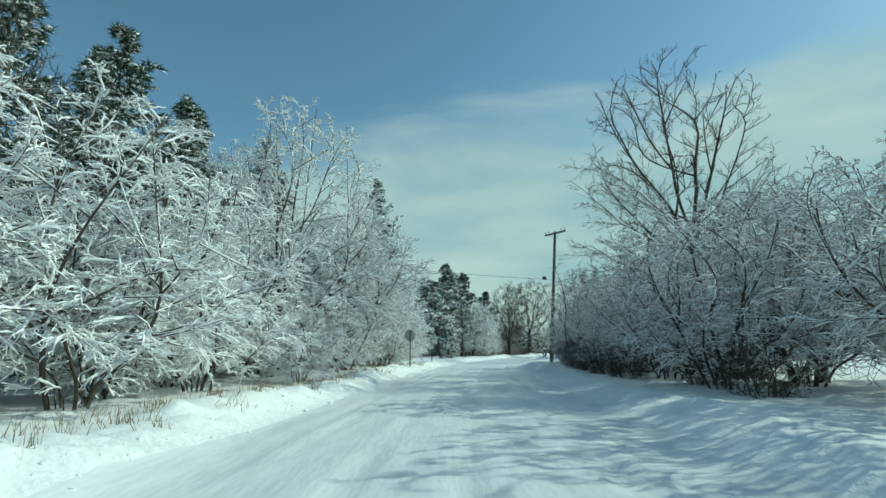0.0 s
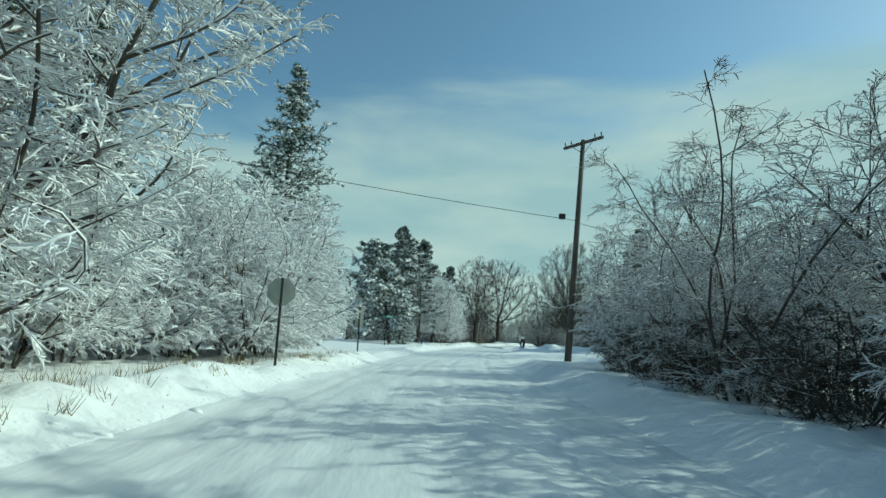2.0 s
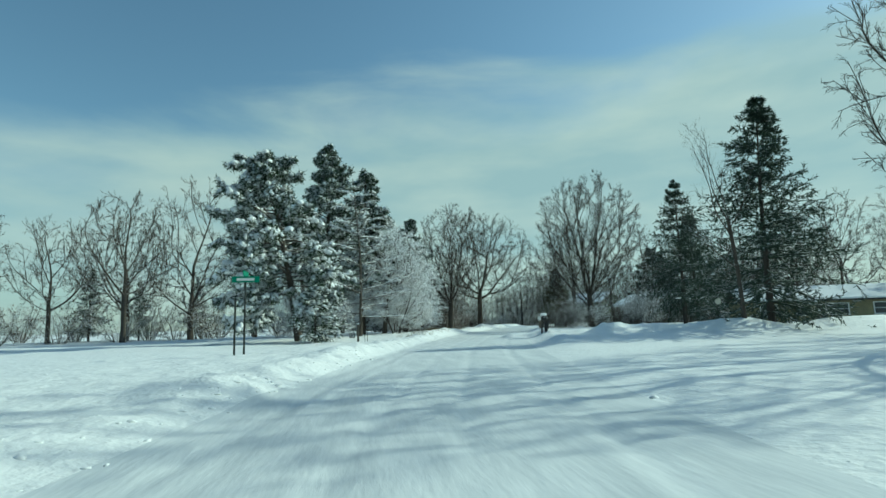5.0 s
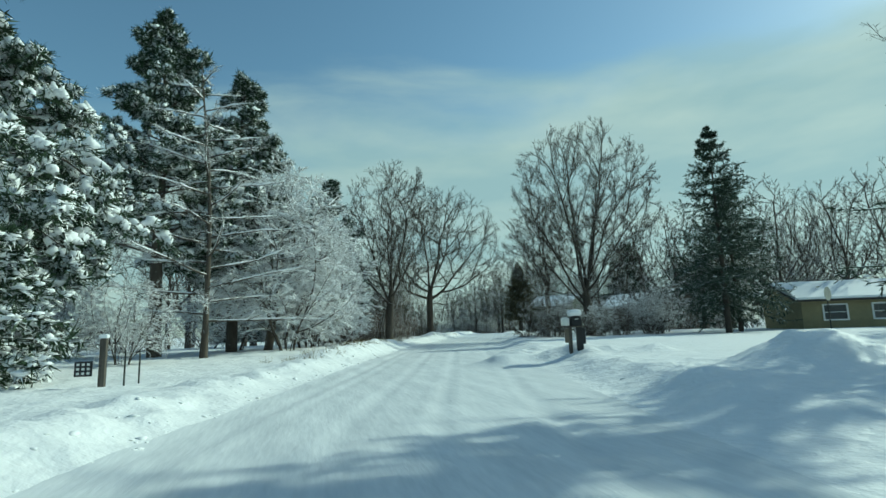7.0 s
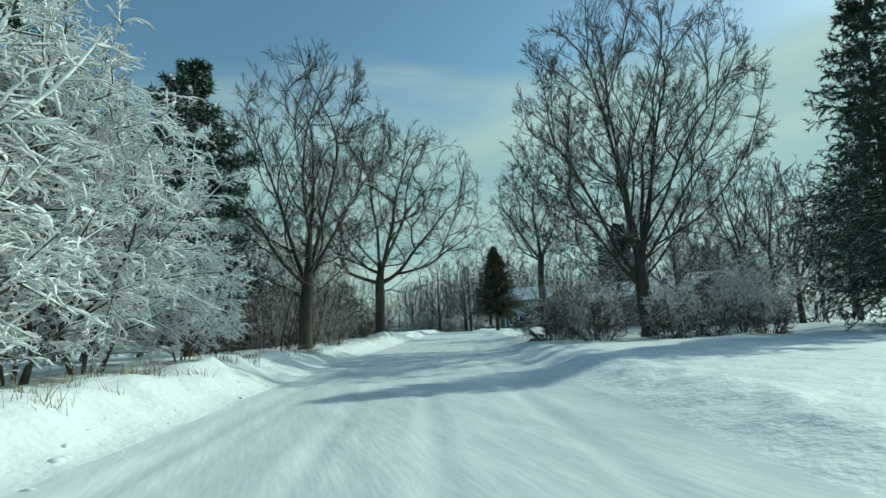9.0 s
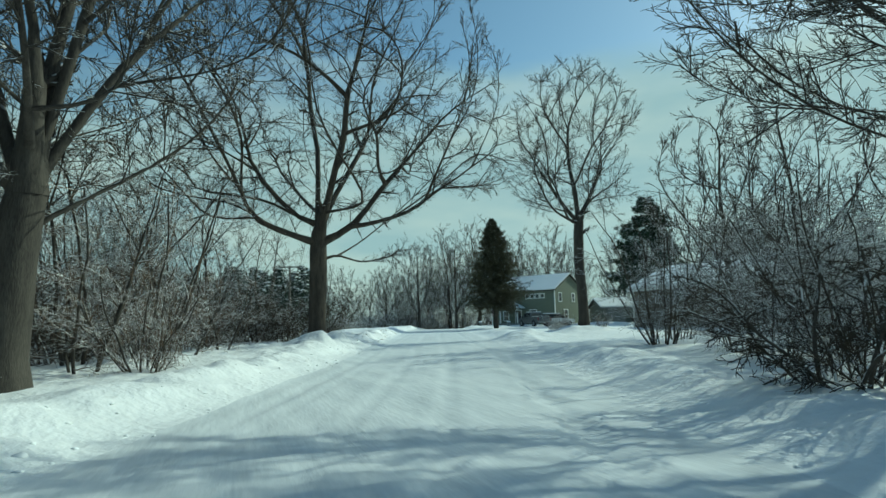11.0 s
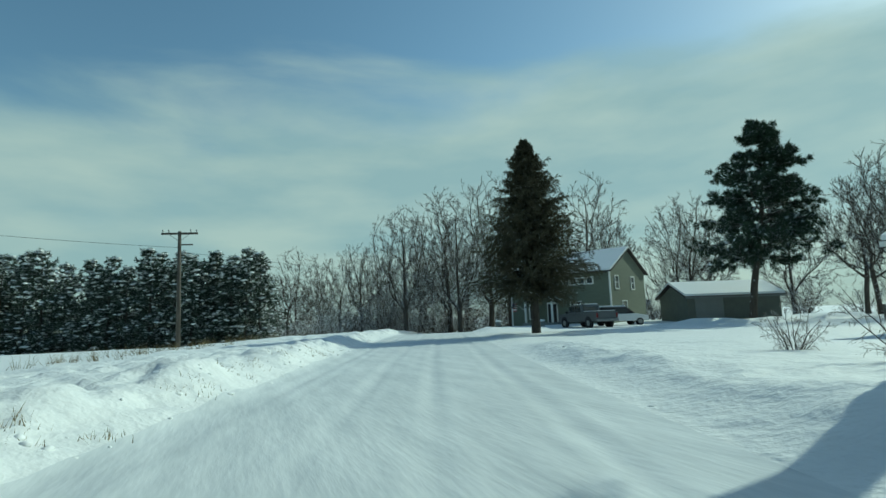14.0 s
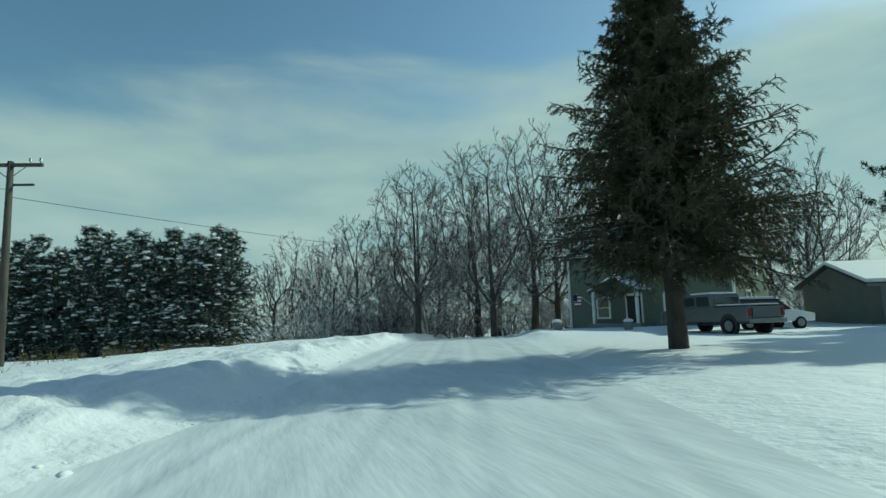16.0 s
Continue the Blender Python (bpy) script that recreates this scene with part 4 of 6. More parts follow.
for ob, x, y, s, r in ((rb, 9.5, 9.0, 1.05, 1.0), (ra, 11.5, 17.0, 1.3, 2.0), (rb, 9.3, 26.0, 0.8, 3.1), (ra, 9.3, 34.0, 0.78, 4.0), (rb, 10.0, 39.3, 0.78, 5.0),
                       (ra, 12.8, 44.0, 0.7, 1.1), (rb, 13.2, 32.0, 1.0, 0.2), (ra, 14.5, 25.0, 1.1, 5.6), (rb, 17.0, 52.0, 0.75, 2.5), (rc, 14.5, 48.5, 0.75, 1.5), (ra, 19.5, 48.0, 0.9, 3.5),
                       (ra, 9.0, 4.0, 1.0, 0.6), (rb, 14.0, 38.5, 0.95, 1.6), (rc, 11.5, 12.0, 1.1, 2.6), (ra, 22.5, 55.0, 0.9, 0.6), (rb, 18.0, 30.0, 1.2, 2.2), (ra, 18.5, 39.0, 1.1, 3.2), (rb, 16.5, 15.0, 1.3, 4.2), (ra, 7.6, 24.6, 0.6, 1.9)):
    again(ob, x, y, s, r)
# Brush kept very dark, so its colour also carries shade under the thicket
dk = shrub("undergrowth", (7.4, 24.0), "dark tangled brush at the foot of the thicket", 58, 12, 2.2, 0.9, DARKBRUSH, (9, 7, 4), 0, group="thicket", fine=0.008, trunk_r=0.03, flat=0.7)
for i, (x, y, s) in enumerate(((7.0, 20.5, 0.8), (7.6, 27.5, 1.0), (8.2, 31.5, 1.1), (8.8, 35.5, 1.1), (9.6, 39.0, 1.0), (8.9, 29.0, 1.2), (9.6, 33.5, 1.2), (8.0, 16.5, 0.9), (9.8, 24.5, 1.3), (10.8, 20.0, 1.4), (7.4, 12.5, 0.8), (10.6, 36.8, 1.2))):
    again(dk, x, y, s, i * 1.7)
round_tree("bare_tree", (12.3, 25.6), "tall bare tree with a high open crown above the thicket", 24, 5.0, 0.24,
           [(-0.3, 0, 12.0, 4.6, 4.2, 4.4), (-2.2, -0.5, 8.4, 3.4, 2.8, 2.0)], 240, BARK, bf=0.32, leader=1.0, twigs=(1.7, 4, 2), fine_r=0.009, up=0.06, tip_r=0.014,
           extra=((4.6, 0.03, (-4.2, -0.8, 8.8)), (5.2, 0.02, (-3.4, 1.0, 13.6)), (5.8, 0.0, (-0.9, -0.6, 16.0)), (5.6, 0.0, (1.6, 0.8, 15.8)), (5.0, 0.02, (3.8, -0.5, 13.4))))
crown_tree("bare_tree", (10.6, 19.5), "bent tree whose snowy boughs hang over the road", 25, 5.6, 0.13,
           [(3.4, 170, 30, 4.5), (4.2, 200, 35, 5), (5.4, 100, 60, 4.5), (2.6, 185, 18, 4.5), (3.6, 300, 40, 4.5), (5.6, 160, 55, 4.5), (4.6, 20, 40, 4)],
           SNOWBARK, (11, 8, 5), twig_mat=FROSTR, limb_up=-0.01, lean=(-0.30, 0.02), flat=0.5, rolls=0.03, fine_r=0.009, top_r=0.2)
round_tree("bare_tree", (26.5, 64.5), "large bare tree with an irregular open crown", 26, 3.8, 0.30,
           [(0, 0, 10.8, 5.6, 5.6, 7.4)], 600, BARK, bf=0.3, leader=3.0, fine_r=0.010, twigs=(2.0, 5, 2), up=0.05)
crown_tree("bare_tree", (25.6, 78.4), "thin dead tree with bare snowy branches beside a spruce", 65, 6.0, 0.13,
           [(4.0, 170, 30, 5), (5.0, 190, 50, 5.5), (5.8, 160, 65, 6), (6.0, 60, 75, 6), (3.2, 185, 12, 4.5), (5.5, 300, 50, 4)], SNOWBARK, (6, 5, 3), twig_mat=BARK, fine_r=0.007)
spruce("spruce_tree", (28.3, 79.6), "broad dark spruce standing on a snowy lawn", 33, 14.3, 5.3, 0.4, NEEDLEM, 0.05, 1.9, spike=16, blade=0.9, whorl=0.65, ragged=0.12, low=-14, droop=-0.07, group="spruces")

# ---- middle stretch ----
pine("pine_tree", (-0.3, 86.4), "leaning pine heaped with snow on its boughs", 51, 13.4, 2.8, 5.0, 1.0, 84, group="pines", tufts=8, pads=(0.09, 0.17), lean=(-0.15, 0.0), sag=-0.10, ele0=(-8, 20), cone=0.45)
pa = pine("pine_tree", (0.7, 98.3), "tall pine with a snowy dark crown", 52, 17.2, 4.5, 5.0, 0.9, 90, group="pines", cone=0.7, tufts=7, pads=(0.08, 0.15))
pine("pine_tree", (3.6, 102.0), "tall pine with snow on its upper boughs", 53, 16.0, 4.5, 4.8, 0.9, 84, group="pines", cone=0.7, tufts=7, pads=(0.08, 0.15))
spruce("young_pine", (0.9, 84.3), "low bushy young pine bowed with snow", 57, 3.6, 1.7, 0.2, NEEDLES, 1.0, 2.0, spike=10)
crown_tree("bare_tree", (3.5, 94.8), "larch with level bare boughs carrying lines of snow", 27, 13.5, 0.14,
           [(1.6 + 0.28 * i, 137 * i, 6, 5.2 - 0.095 * i) for i in range(41)], SNOWBARK, (8, 5, 3), limb_up=0.0, size2=0.26, top_r=0.15, thick=1.3, wob=0.05, twig_mat=FROST, fine_r=0.010, flat=0.3, rolls=0.045)
fir = pine("pine_tree", (9.4, 115.3), "dense dark pine behind the shrubs", 54, 14.0, 2.0, 4.2, 0.3, 60, NEEDLES, group="pines", cone=0.6, tufts=6)
again(sc, 6.6, 99.5, 1.35, 1.1, "snowy shrub bending over the road's edge")
again(sa, 8.2, 105.5, 1.15, 2.4, "snowy shrub bending over the road's edge")
again(sb, 9.8, 110.2, 0.75, 0.4, "snowy shrub bending over the road's edge")
again(lean_tree, 5.6, 101.0, 1.2, 0.5, "tree by the pines loaded with snow on every twig")
again(sc, 3.5, 105.5, 1.15, 3.0, "snowy shrub in the shade of the pines")
again(ra, 1.5, 91.5, 0.6, 3.0, "snowy shrub in the shade of the pines")
again(rb, -4.0, 101.0, 0.8, 1.0, "snowy shrub in the shade of the pines")
round_tree("bare_tree", (14.6, 118.0), "old bare tree forking low into dark crooked limbs", 28, 3.0, 0.34,
           [(0.5, 0, 10.0, 5.0, 4.8, 7.0), (-1.5, 0, 7.0, 4.4, 4.2, 4.2)], 760, BARK, bf=0.30, fine_r=0.009, twigs=(2.4, 6, 3), twig_len=0.9, leader=2.5, up=0.05,
           extra=((2.6, 0.03, (-3.6, 0.6, 14.0)), (3.0, 0.02, (2.8, -0.8, 15.6)), (2.8, 0.04, (-5.0, -0.8, 9.4)), (3.0, 0.04, (5.0, 1.0, 11.4)), (3.0, 0.02, (0.2, 2.4, 16.6))))
round_tree("bare_tree", (21.25, 131.2), "great old oak with massive spreading limbs", 29, 4.6, 0.38,
           [(0.3, -0.5, 11.2, 8.6, 7.6, 6.6), (-4.4, 1.5, 8.0, 4.6, 4.2, 2.6), (5.4, -1.8, 8.6, 4.6, 3.8, 2.4)] + [(3.4, 1.6, 4.2, 1.8, 1.2, 0.7)] * 6, 900, OAKBARK, twig_mat=BARK, bf=0.22, bend=0.7, fine_r=0.0085, twigs=(2.2, 5, 3), twig_len=0.9, floor=3.5, tip_r=0.015, leader=1.2,
           extra=((4.2, -0.03, (7.6, -3.4, 8.4)), (4.7, 0.03, (4.6, 2.4, 13.0)), (5.4, 0.02, (-0.8, 1.5, 16.0)), (4.9, 0.02, (1.6, -3.6, 14.5)), (4.6, 0.05, (-7.4, 0.6, 9.8)),
                  (4.9, 0.10, (-6.2, 2.8, 6.8)), (3.9, 0.14, (-5.4, -1.2, 4.8)), (3.7, -0.05, (4.5, 2.1, 4.1))))
round_tree("bare_tree", (30.9, 111.5), "wide round-headed bare tree rising from shrubs", 30, 3.0, 0.36,
           [(0.2, 0, 11.6, 6.6, 6.2, 7.6), (-2.4, 0, 7.6, 5.4, 5.0, 4.4)], 850, BARK, bf=0.36, bend=0.6, leader=2.0, twigs=(2.4, 6, 3), twig_len=0.95, fine_r=0.0095, up=0.08, out=0.1, tip_r=0.012,
           extra=((3.2, 0.02, (-1.2, 1.2, 18.4)), (3.6, 0.02, (2.0, -1.0, 18.0)), (2.6, 0.03, (-3.4, -1.4, 15.6)), (3.0, 0.03, (4.2, 1.6, 15.4)), (2.4, 0.04, (-5.2, 0.8, 11.4)), (2.8, 0.04, (5.6, -1.2, 12.0)),
                  (3.4, 0.02, (0.6, -3.2, 16.8)), (3.0, 0.02, (0.4, 3.6, 16.6)), (2.2, 0.05, (-6.4, -0.6, 8.0)), (2.6, 0.05, (6.2, 0.6, 8.6))))
round_tree("bare_tree", (38.7, 136.2), "straight bare tree forking into a narrow crown", 61, 6.8, 0.32,
           [(-0.2, 0, 12.6, 4.7, 4.6, 5.4), (-1.8, -0.5, 9.4, 3.8, 3.4, 2.4), (3.0, 0, 8.4, 2.4, 2.0, 1.6)], 560, BARK, bf=0.24, bend=0.6, fine_r=0.0085, twigs=(2.2, 5, 3), tip_r=0.012,
           extra=((6.2, 0.04, (-4.0, -0.6, 8.6)), (6.6, 0.02, (3.6, 0.4, 12.6)), (6.8, 0.0, (-0.8, 0.5, 16.5)), (6.5, 0.06, (-3.6, 1.2, 12.6))))
spruce("spruce_tree", (38.6, 104.6), "tall spruce with a clear trunk and layered boughs", 34, 16.2, 4.9, 2.2, NEEDLEM, 0.04, 1.7, spike=15, blade=0.8, whorl=0.95, ragged=0.12, low=-14, droop=-0.06, shoots=12, twig=0.85, group="spruces")
spruce("spruce_tree", (41.2, 106.2), "dark layered spruce beside a taller one", 35, 12.6, 4.2, 1.2, NEEDLEM, 0.05, 1.7, blade=0.8, whorl=0.8, ragged=0.15, low=-12, group="spruces")
for ob, x, y, s, r in ((dk, 27.0, 110.3, 1.15, 0.5), (dk, 32.5, 109.3, 1.1, 1.5), (rb, 35.5, 110.3, 0.55, 2.5), (dk, 29.6, 108.8, 1.0, 4.1), (rb, 30.2, 115.0, 0.6, 3.5), (rb, 38.5, 112.0, 0.8, 1.9),
                       (dk, 34.2, 107.6, 0.9, 2.7), (dk, 25.6, 112.2, 1.1, 0.9), (ra, 31.0, 109.8, 0.5, 5.0)):
    again(ob, x, y, s, r, "tangled shrub flecked with snow round the foot of a bare tree")

# brown undergrowth
br = shrub("undergrowth", (15.5, 124.5), "brown leafless undergrowth with traces of snow", 44, 12, 3.0, 0.75, BRUSH, (9, 6, 3), 0, group="undergrowth", fine=0.007, trunk_r=0.03)
for i, (x, y, s) in enumerate(((12.5, 122.0, 1.1), (11.5, 127.5, 1.3), (16.5, 129.0, 1.1), (13.0, 133.0, 1.3), (18.8, 134.5, 1.1), (10.0, 117.5, 1.0), (16.3, 120.2, 0.8), (8.0, 131.0, 1.4), (15.0, 138.5, 1.3), (9.0, 138.0, 1.5), (20.0, 138.5, 0.9),
                               (37.6, 137.2, 0.5), (39.6, 135.6, 0.45), (39.0, 140.3, 0.35))):
    again(br, x, y, s, i * 1.3)
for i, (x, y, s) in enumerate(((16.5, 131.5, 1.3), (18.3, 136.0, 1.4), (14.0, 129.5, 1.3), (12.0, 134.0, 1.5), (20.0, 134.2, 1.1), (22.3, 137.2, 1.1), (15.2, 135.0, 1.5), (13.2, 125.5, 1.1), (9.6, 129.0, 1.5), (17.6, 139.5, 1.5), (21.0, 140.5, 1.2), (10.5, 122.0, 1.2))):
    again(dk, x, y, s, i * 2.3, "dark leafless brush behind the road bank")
sapl = shrub("sapling", (16.1, 123.1), "thin leaning bare sapling", 45, 4, 5.5, 0.45, BRUSH, (9, 6, 3), 0, group="saplings", fine=0.007, trunk_r=0.045)
for i, (x, y, s) in enumerate(((15.0, 121.0, 0.9), (16.5, 124.8, 1.0), (14.2, 124.0, 1.2), (13.5, 118.8, 1.0), (17.4, 127.5, 0.9), (12.2, 130.0, 1.25), (11.0, 124.0, 1.3))):
    again(sapl, x, y, s, i * 2.1)
rs = shrub("thicket_shrub", (31.2, 121.4), "wide bare shrub with a little snow beside the driveway", 46, 10, 5.2, 0.6, GREYTWIG, (8, 6, 5), 0, group="thicket", fine=0.006, trunk_r=0.04, flat=0.7)
rt_ = shrub("thicket_shrub", (30.2, 117.6), "thin upright shrub with a little snow on bare twigs", 48, 10, 4.4, 0.5, GREYTWIG, (8, 6, 4), 0, group="thicket", fine=0.005, trunk_r=0.022, flat=0.7)
for i, (x, y, s) in enumerate(((34.0, 123.5, 1.1), (28.6, 115.4, 0.9), (33.5, 118.0, 1.3), (27.0, 113.0, 0.8), (36.5, 121.5, 1.35), (40.0, 120.0, 1.4))):
    again(rt_, x, y, s, i * 1.7)

lt = round_tree("young_tree", (19.3, 139.5), "slim young tree with fine bare twigs by the field", 66, 1.4, 0.10,
                [(0, 0, 5.0, 2.5, 2.5, 3.6)], 170, WOODBARK, fine_r=0.006, twigs=(2.2, 4, 2))
for x, y, s, r in ((14.0, 135.5, 1.15, 1.0), (12.0, 126.5, 1.2, 2.0), (9.0, 122.0, 1.3, 3.0), (16.6, 133.2, 0.95, 4.0), (6.0, 134.0, 1.5, 5.0), (12.5, 142.0, 1.1, 0.4), (11.0, 119.5, 1.0, 1.4)):
    again(lt, x, y, s, r)

# ---- last stretch ----
spruce("cedar_tree", (44.7, 160.8), "dense ragged dark cedar standing on the lawn", 36, 12.3, 3.4, 2.5, CEDAR, 0.01, 7.5, droop=-0.08, power=0.85, ragged=0.26, twig=0.70, spike=16, blade=0.50, shoots=24, hang=-0.30, trunk_r=0.30, low=0, group="conifers", pad=(0.03, 0.06))
pine("pine_tree", (67.4, 164.0), "large round-topped dark pine near the garage", 55, 16.6, 5.2, 5.4, 0.05, 105, NEEDLE, group="pines", cone=0.5, tufts=8, sag=-0.02, ele0=(-12, 14))
rowp = spruce("row_pine", (30.0, 207.0), "dark pine in a planted row, flecked with snow", 37, 12.4, 4.0, 0.2, NEEDLEM, 0.24, 1.0, power=0.66, ragged=0.25, spike=13, blade=1.25, low=-14, group="row of pines", pad=(0.10, 0.36))
rng_row = random.Random(4)
for i in range(20):
    x = 28.5 - i * 2.35
    again(rowp, x + rng_row.uniform(-0.5, 0.5), 206.5 + i * 0.55 + rng_row.uniform(-1, 1), rng_row.uniform(0.82, 1.08), rng_row.uniform(0, 6.2))
    again(rowp, x + 1.0 + rng_row.uniform(-0.5, 0.5), 210.5 + i * 0.55 + rng_row.uniform(-1, 1), rng_row.uniform(0.8, 1.12), rng_row.uniform(0, 6.2))
rt = round_tree("bare_tree", (34.6, 218.0), "crooked bare tree at the end of the pine row", 62, 2.0, 0.26,
                [(0, 0, 6.8, 4.4, 4.4, 4.6)], 300, BARK, bf=0.28, fine_r=0.013, twigs=(2.0, 5, 2), leader=1.5)
ft = round_tree("bare_tree", (47.0, 211.0), "slender bare tree with an open crown", 63, 2.6, 0.18,
                [(0, 0, 7.4, 3.8, 3.8, 4.8)], 240, WOODBARK, bf=0.34, leader=3.5, fine_r=0.012, twigs=(2.0, 5, 2), up=0.05)
bt = round_tree("bare_tree", (50.7, 187.0), "tall bare tree with a dense twiggy crown", 64, 2.4, 0.26,
                [(0, 0, 9.2, 5.0, 5.0, 6.8), (0.5, 0, 5.6, 4.6, 4.6, 3.8)], 420, WOODBARK, bf=0.34, leader=4.5, fine_r=0.012, twigs=(2.0, 5, 2), up=0.03)

# background wood, many copies of three bare trees
bgl = "bare tree in the grey wood beyond"
for i, (ob, x, y, s) in enumerate((
        (bt, 45.0, 189.0, 0.9), (ft, 41.5, 196.0, 0.95), (bt, 56.5, 191.0, 1.25), (bt, 53.5, 197.0, 1.25), (bt, 62.0, 196.0, 1.15), (bt, 47.5, 198.0, 1.05), (ft, 52.5, 207.0, 1.1),
        (bt, 82.0, 184.0, 1.05), (ft, 90.0, 188.0, 1.3), (bt, 75.0, 192.0, 1.0), (bt, 98.0, 182.0, 1.1), (bt, 69.0, 197.0, 1.0), (ft, 105.0, 174.0, 1.2), (ft, 57.0, 218.0, 1.2), (rt, 41.0, 226.0, 1.0),
        (bt, 45.0, 118.5, 0.85), (ft, 49.0, 119.5, 1.05), (bt, 55.0, 122.0, 0.9), (ft, 41.0, 127.0, 1.0), (bt, 62.0, 118.0, 1.0), (bt, 68.0, 126.0, 1.0),
        (bt, -12.6, 104.0, 1.0), (ft, -16.5, 99.0, 1.1), (bt, -20.0, 108.0, 0.9), (ft, -25.0, 104.0, 1.0), (bt, -31.0, 100.0, 0.9), (ft, -8.0, 110.0, 1.0), (bt, -38.0, 95.0, 1.0), (ft, -45.0, 88.0, 1.0),
        (bt, 34.0, 70.0, 0.9), (ft, 38.0, 60.0, 1.1), (bt, 45.0, 74.0, 1.0), (ft, 56.0, 84.0, 1.2), (bt, 62.0, 98.0, 1.0), (ft, 72.0, 106.0, 1.1), (bt, 30.0, 56.0, 0.8),
        (bt, 3.0, 119.0, 1.0), (ft, -3.0, 116.0, 1.0), (ft, 5.0, 128.0, 1.1), (bt, 0.0, 138.0, 1.0), (ft, 6.0, 146.0, 0.9), (bt, 11.0, 144.0, 0.7), (ft, -8.0, 150.0, 1.0),
        (ft, -13.5, 9.5, 0.9), (bt, -14.5, 15.0, 0.8), (ft, -12.5, 22.0, 0.9), (bt, -13.0, 33.0, 0.85), (bt, -16.0, 30.0, 0.95), (ft, -19.0, 24.0, 1.2), (bt, -22.0, 42.0, 1.1),
        (bt, 38.0, 240.0, 1.2), (ft, 52.0, 236.0, 1.4), (bt, 64.0, 226.0, 1.2), (bt, 74.0, 216.0, 1.3), (ft, 84.0, 204.0, 1.5), (bt, 25.0, 245.0, 1.1), (ft, 12.0, 240.0, 1.3), (bt, 44.0, 250.0, 1.2),
        (ft, 8.0, 160.0, 1.0), (bt, 4.0, 170.0, 1.0), (bt, -4.0, 128.0, 1.1), (bt, 66.0, 184.0, 1.15), (ft, 60.0, 186.0, 1.3), (bt, 92.0, 196.0, 1.2), (bt, 40.0, 203.0, 0.75), (ft, 58.0, 202.0, 1.35),
        (bt, 52.0, 112.0, 0.95), (ft, 58.0, 110.0, 1.2), (bt, 66.0, 112.0, 1.1), (bt, 48.0, 128.0, 1.0), (bt, 80.0, 150.0, 1.0), (ft, 79.0, 158.0, 1.25), (bt, 84.0, 156.0, 0.95), (ft, 86.0, 165.0, 1.2), (bt, 73.0, 153.0, 0.8), (ft, 91.0, 169.0, 1.3), (ft, 90.0, 160.0, 1.2), (bt, 88.0, 140.0, 1.0), (ft, 74.0, 134.0, 1.0))):
    again(ob, x, y, s, i * 1.9, bgl)
wood = shrub("undergrowth", (-10.0, 103.5), "grey thicket at the edge of the wood, dusted with snow", 47, 10, 4.0, 0.9, FROSTR, (7, 5, 3), 0, group="wood edge", fine=0.014, trunk_r=0.04)
k = 0
for x, y, s in ([(-14 - 4.5 * i, 104 - 1.0 * i, 1.0) for i in range(9)] + [(-4 + 4.5 * i, 110 + 3 * i, 1.0) for i in range(3)] + [(36 + 5.0 * i, 200 + 1.0 * i, 1.1) for i in range(7)] +
                [(43 + 5.5 * i, 121 + 1.0 * i, 1.1) for i in range(5)] + [(31 + 6 * i, 68 + 4 * i, 1.2) for i in range(6)] + [(70 + 6 * i, 190 - 3 * i, 1.2) for i in range(6)] +
                [(-6 - 5 * i, 140 + 2 * i, 1.3) for i in range(4)] + [(30 + 5.5 * i, 222 + 2.0 * i, 1.3) for i in range(6)] + [(38 + 4.6 * i, 191 + 1.2 * i + (i % 2) * 2.5, 1.0 + 0.15 * (i % 3)) for i in range(7)] + [(33 + 5 * i, 213 - 1.0 * i, 1.15) for i in range(5)] + [(66 + 5 * i, 194 - 2 * i, 1.3) for i in range(6)] + [(24, 58, 0.9), (60, 130, 1.2), (66, 136, 1.1), (78, 158, 1.0)]):
    k += 1
    again(wood, x, y, s, k * 1.1)
for x, y, s in ((-12.6, 13.2, 0.5), (-13.2, 18.6, 0.45), (-12.0, 25.0, 0.5), (-11.5, 31.5, 0.5), (-12.5, 40.5, 0.5), (-13.5, 108.5, 0.45), (-18.0, 106.0, 0.4), (-23.0, 107.0, 0.5), (-7.0, 106.0, 0.4)):
    again(sp_a, x, y, s, x, "small dark conifer in the wood")

scrub = shrub("undergrowth", (44.0, 193.5), "brown tangled scrub under the bare trees", 49, 12, 5.0, 0.8, BRUSH, (8, 6, 4), 0, group="wood edge", fine=0.016, trunk_r=0.045)
for i, (x, y, s) in enumerate([(40 + 3.6 * q, 194.5 + 1.0 * q + (q % 3), 0.9 + 0.2 * (q % 3)) for q in range(11)] + [(36.5 + 4.5 * q, 215 + 2 * (q % 2), 0.9) for q in range(6)] +
                              [(74 + 5 * q, 189 - 1.5 * q, 1.1) for q in range(6)] + [(30 + 5 * q, 229 + 2 * q, 1.2) for q in range(5)] + [(-12 - 6 * q, 106.5 + 2 * (q % 2), 0.9) for q in range(5)] +
                              [(43 + 6 * q, 124.5, 0.8) for q in range(3)]):
    again(scrub, x, y, s, i * 1.3)

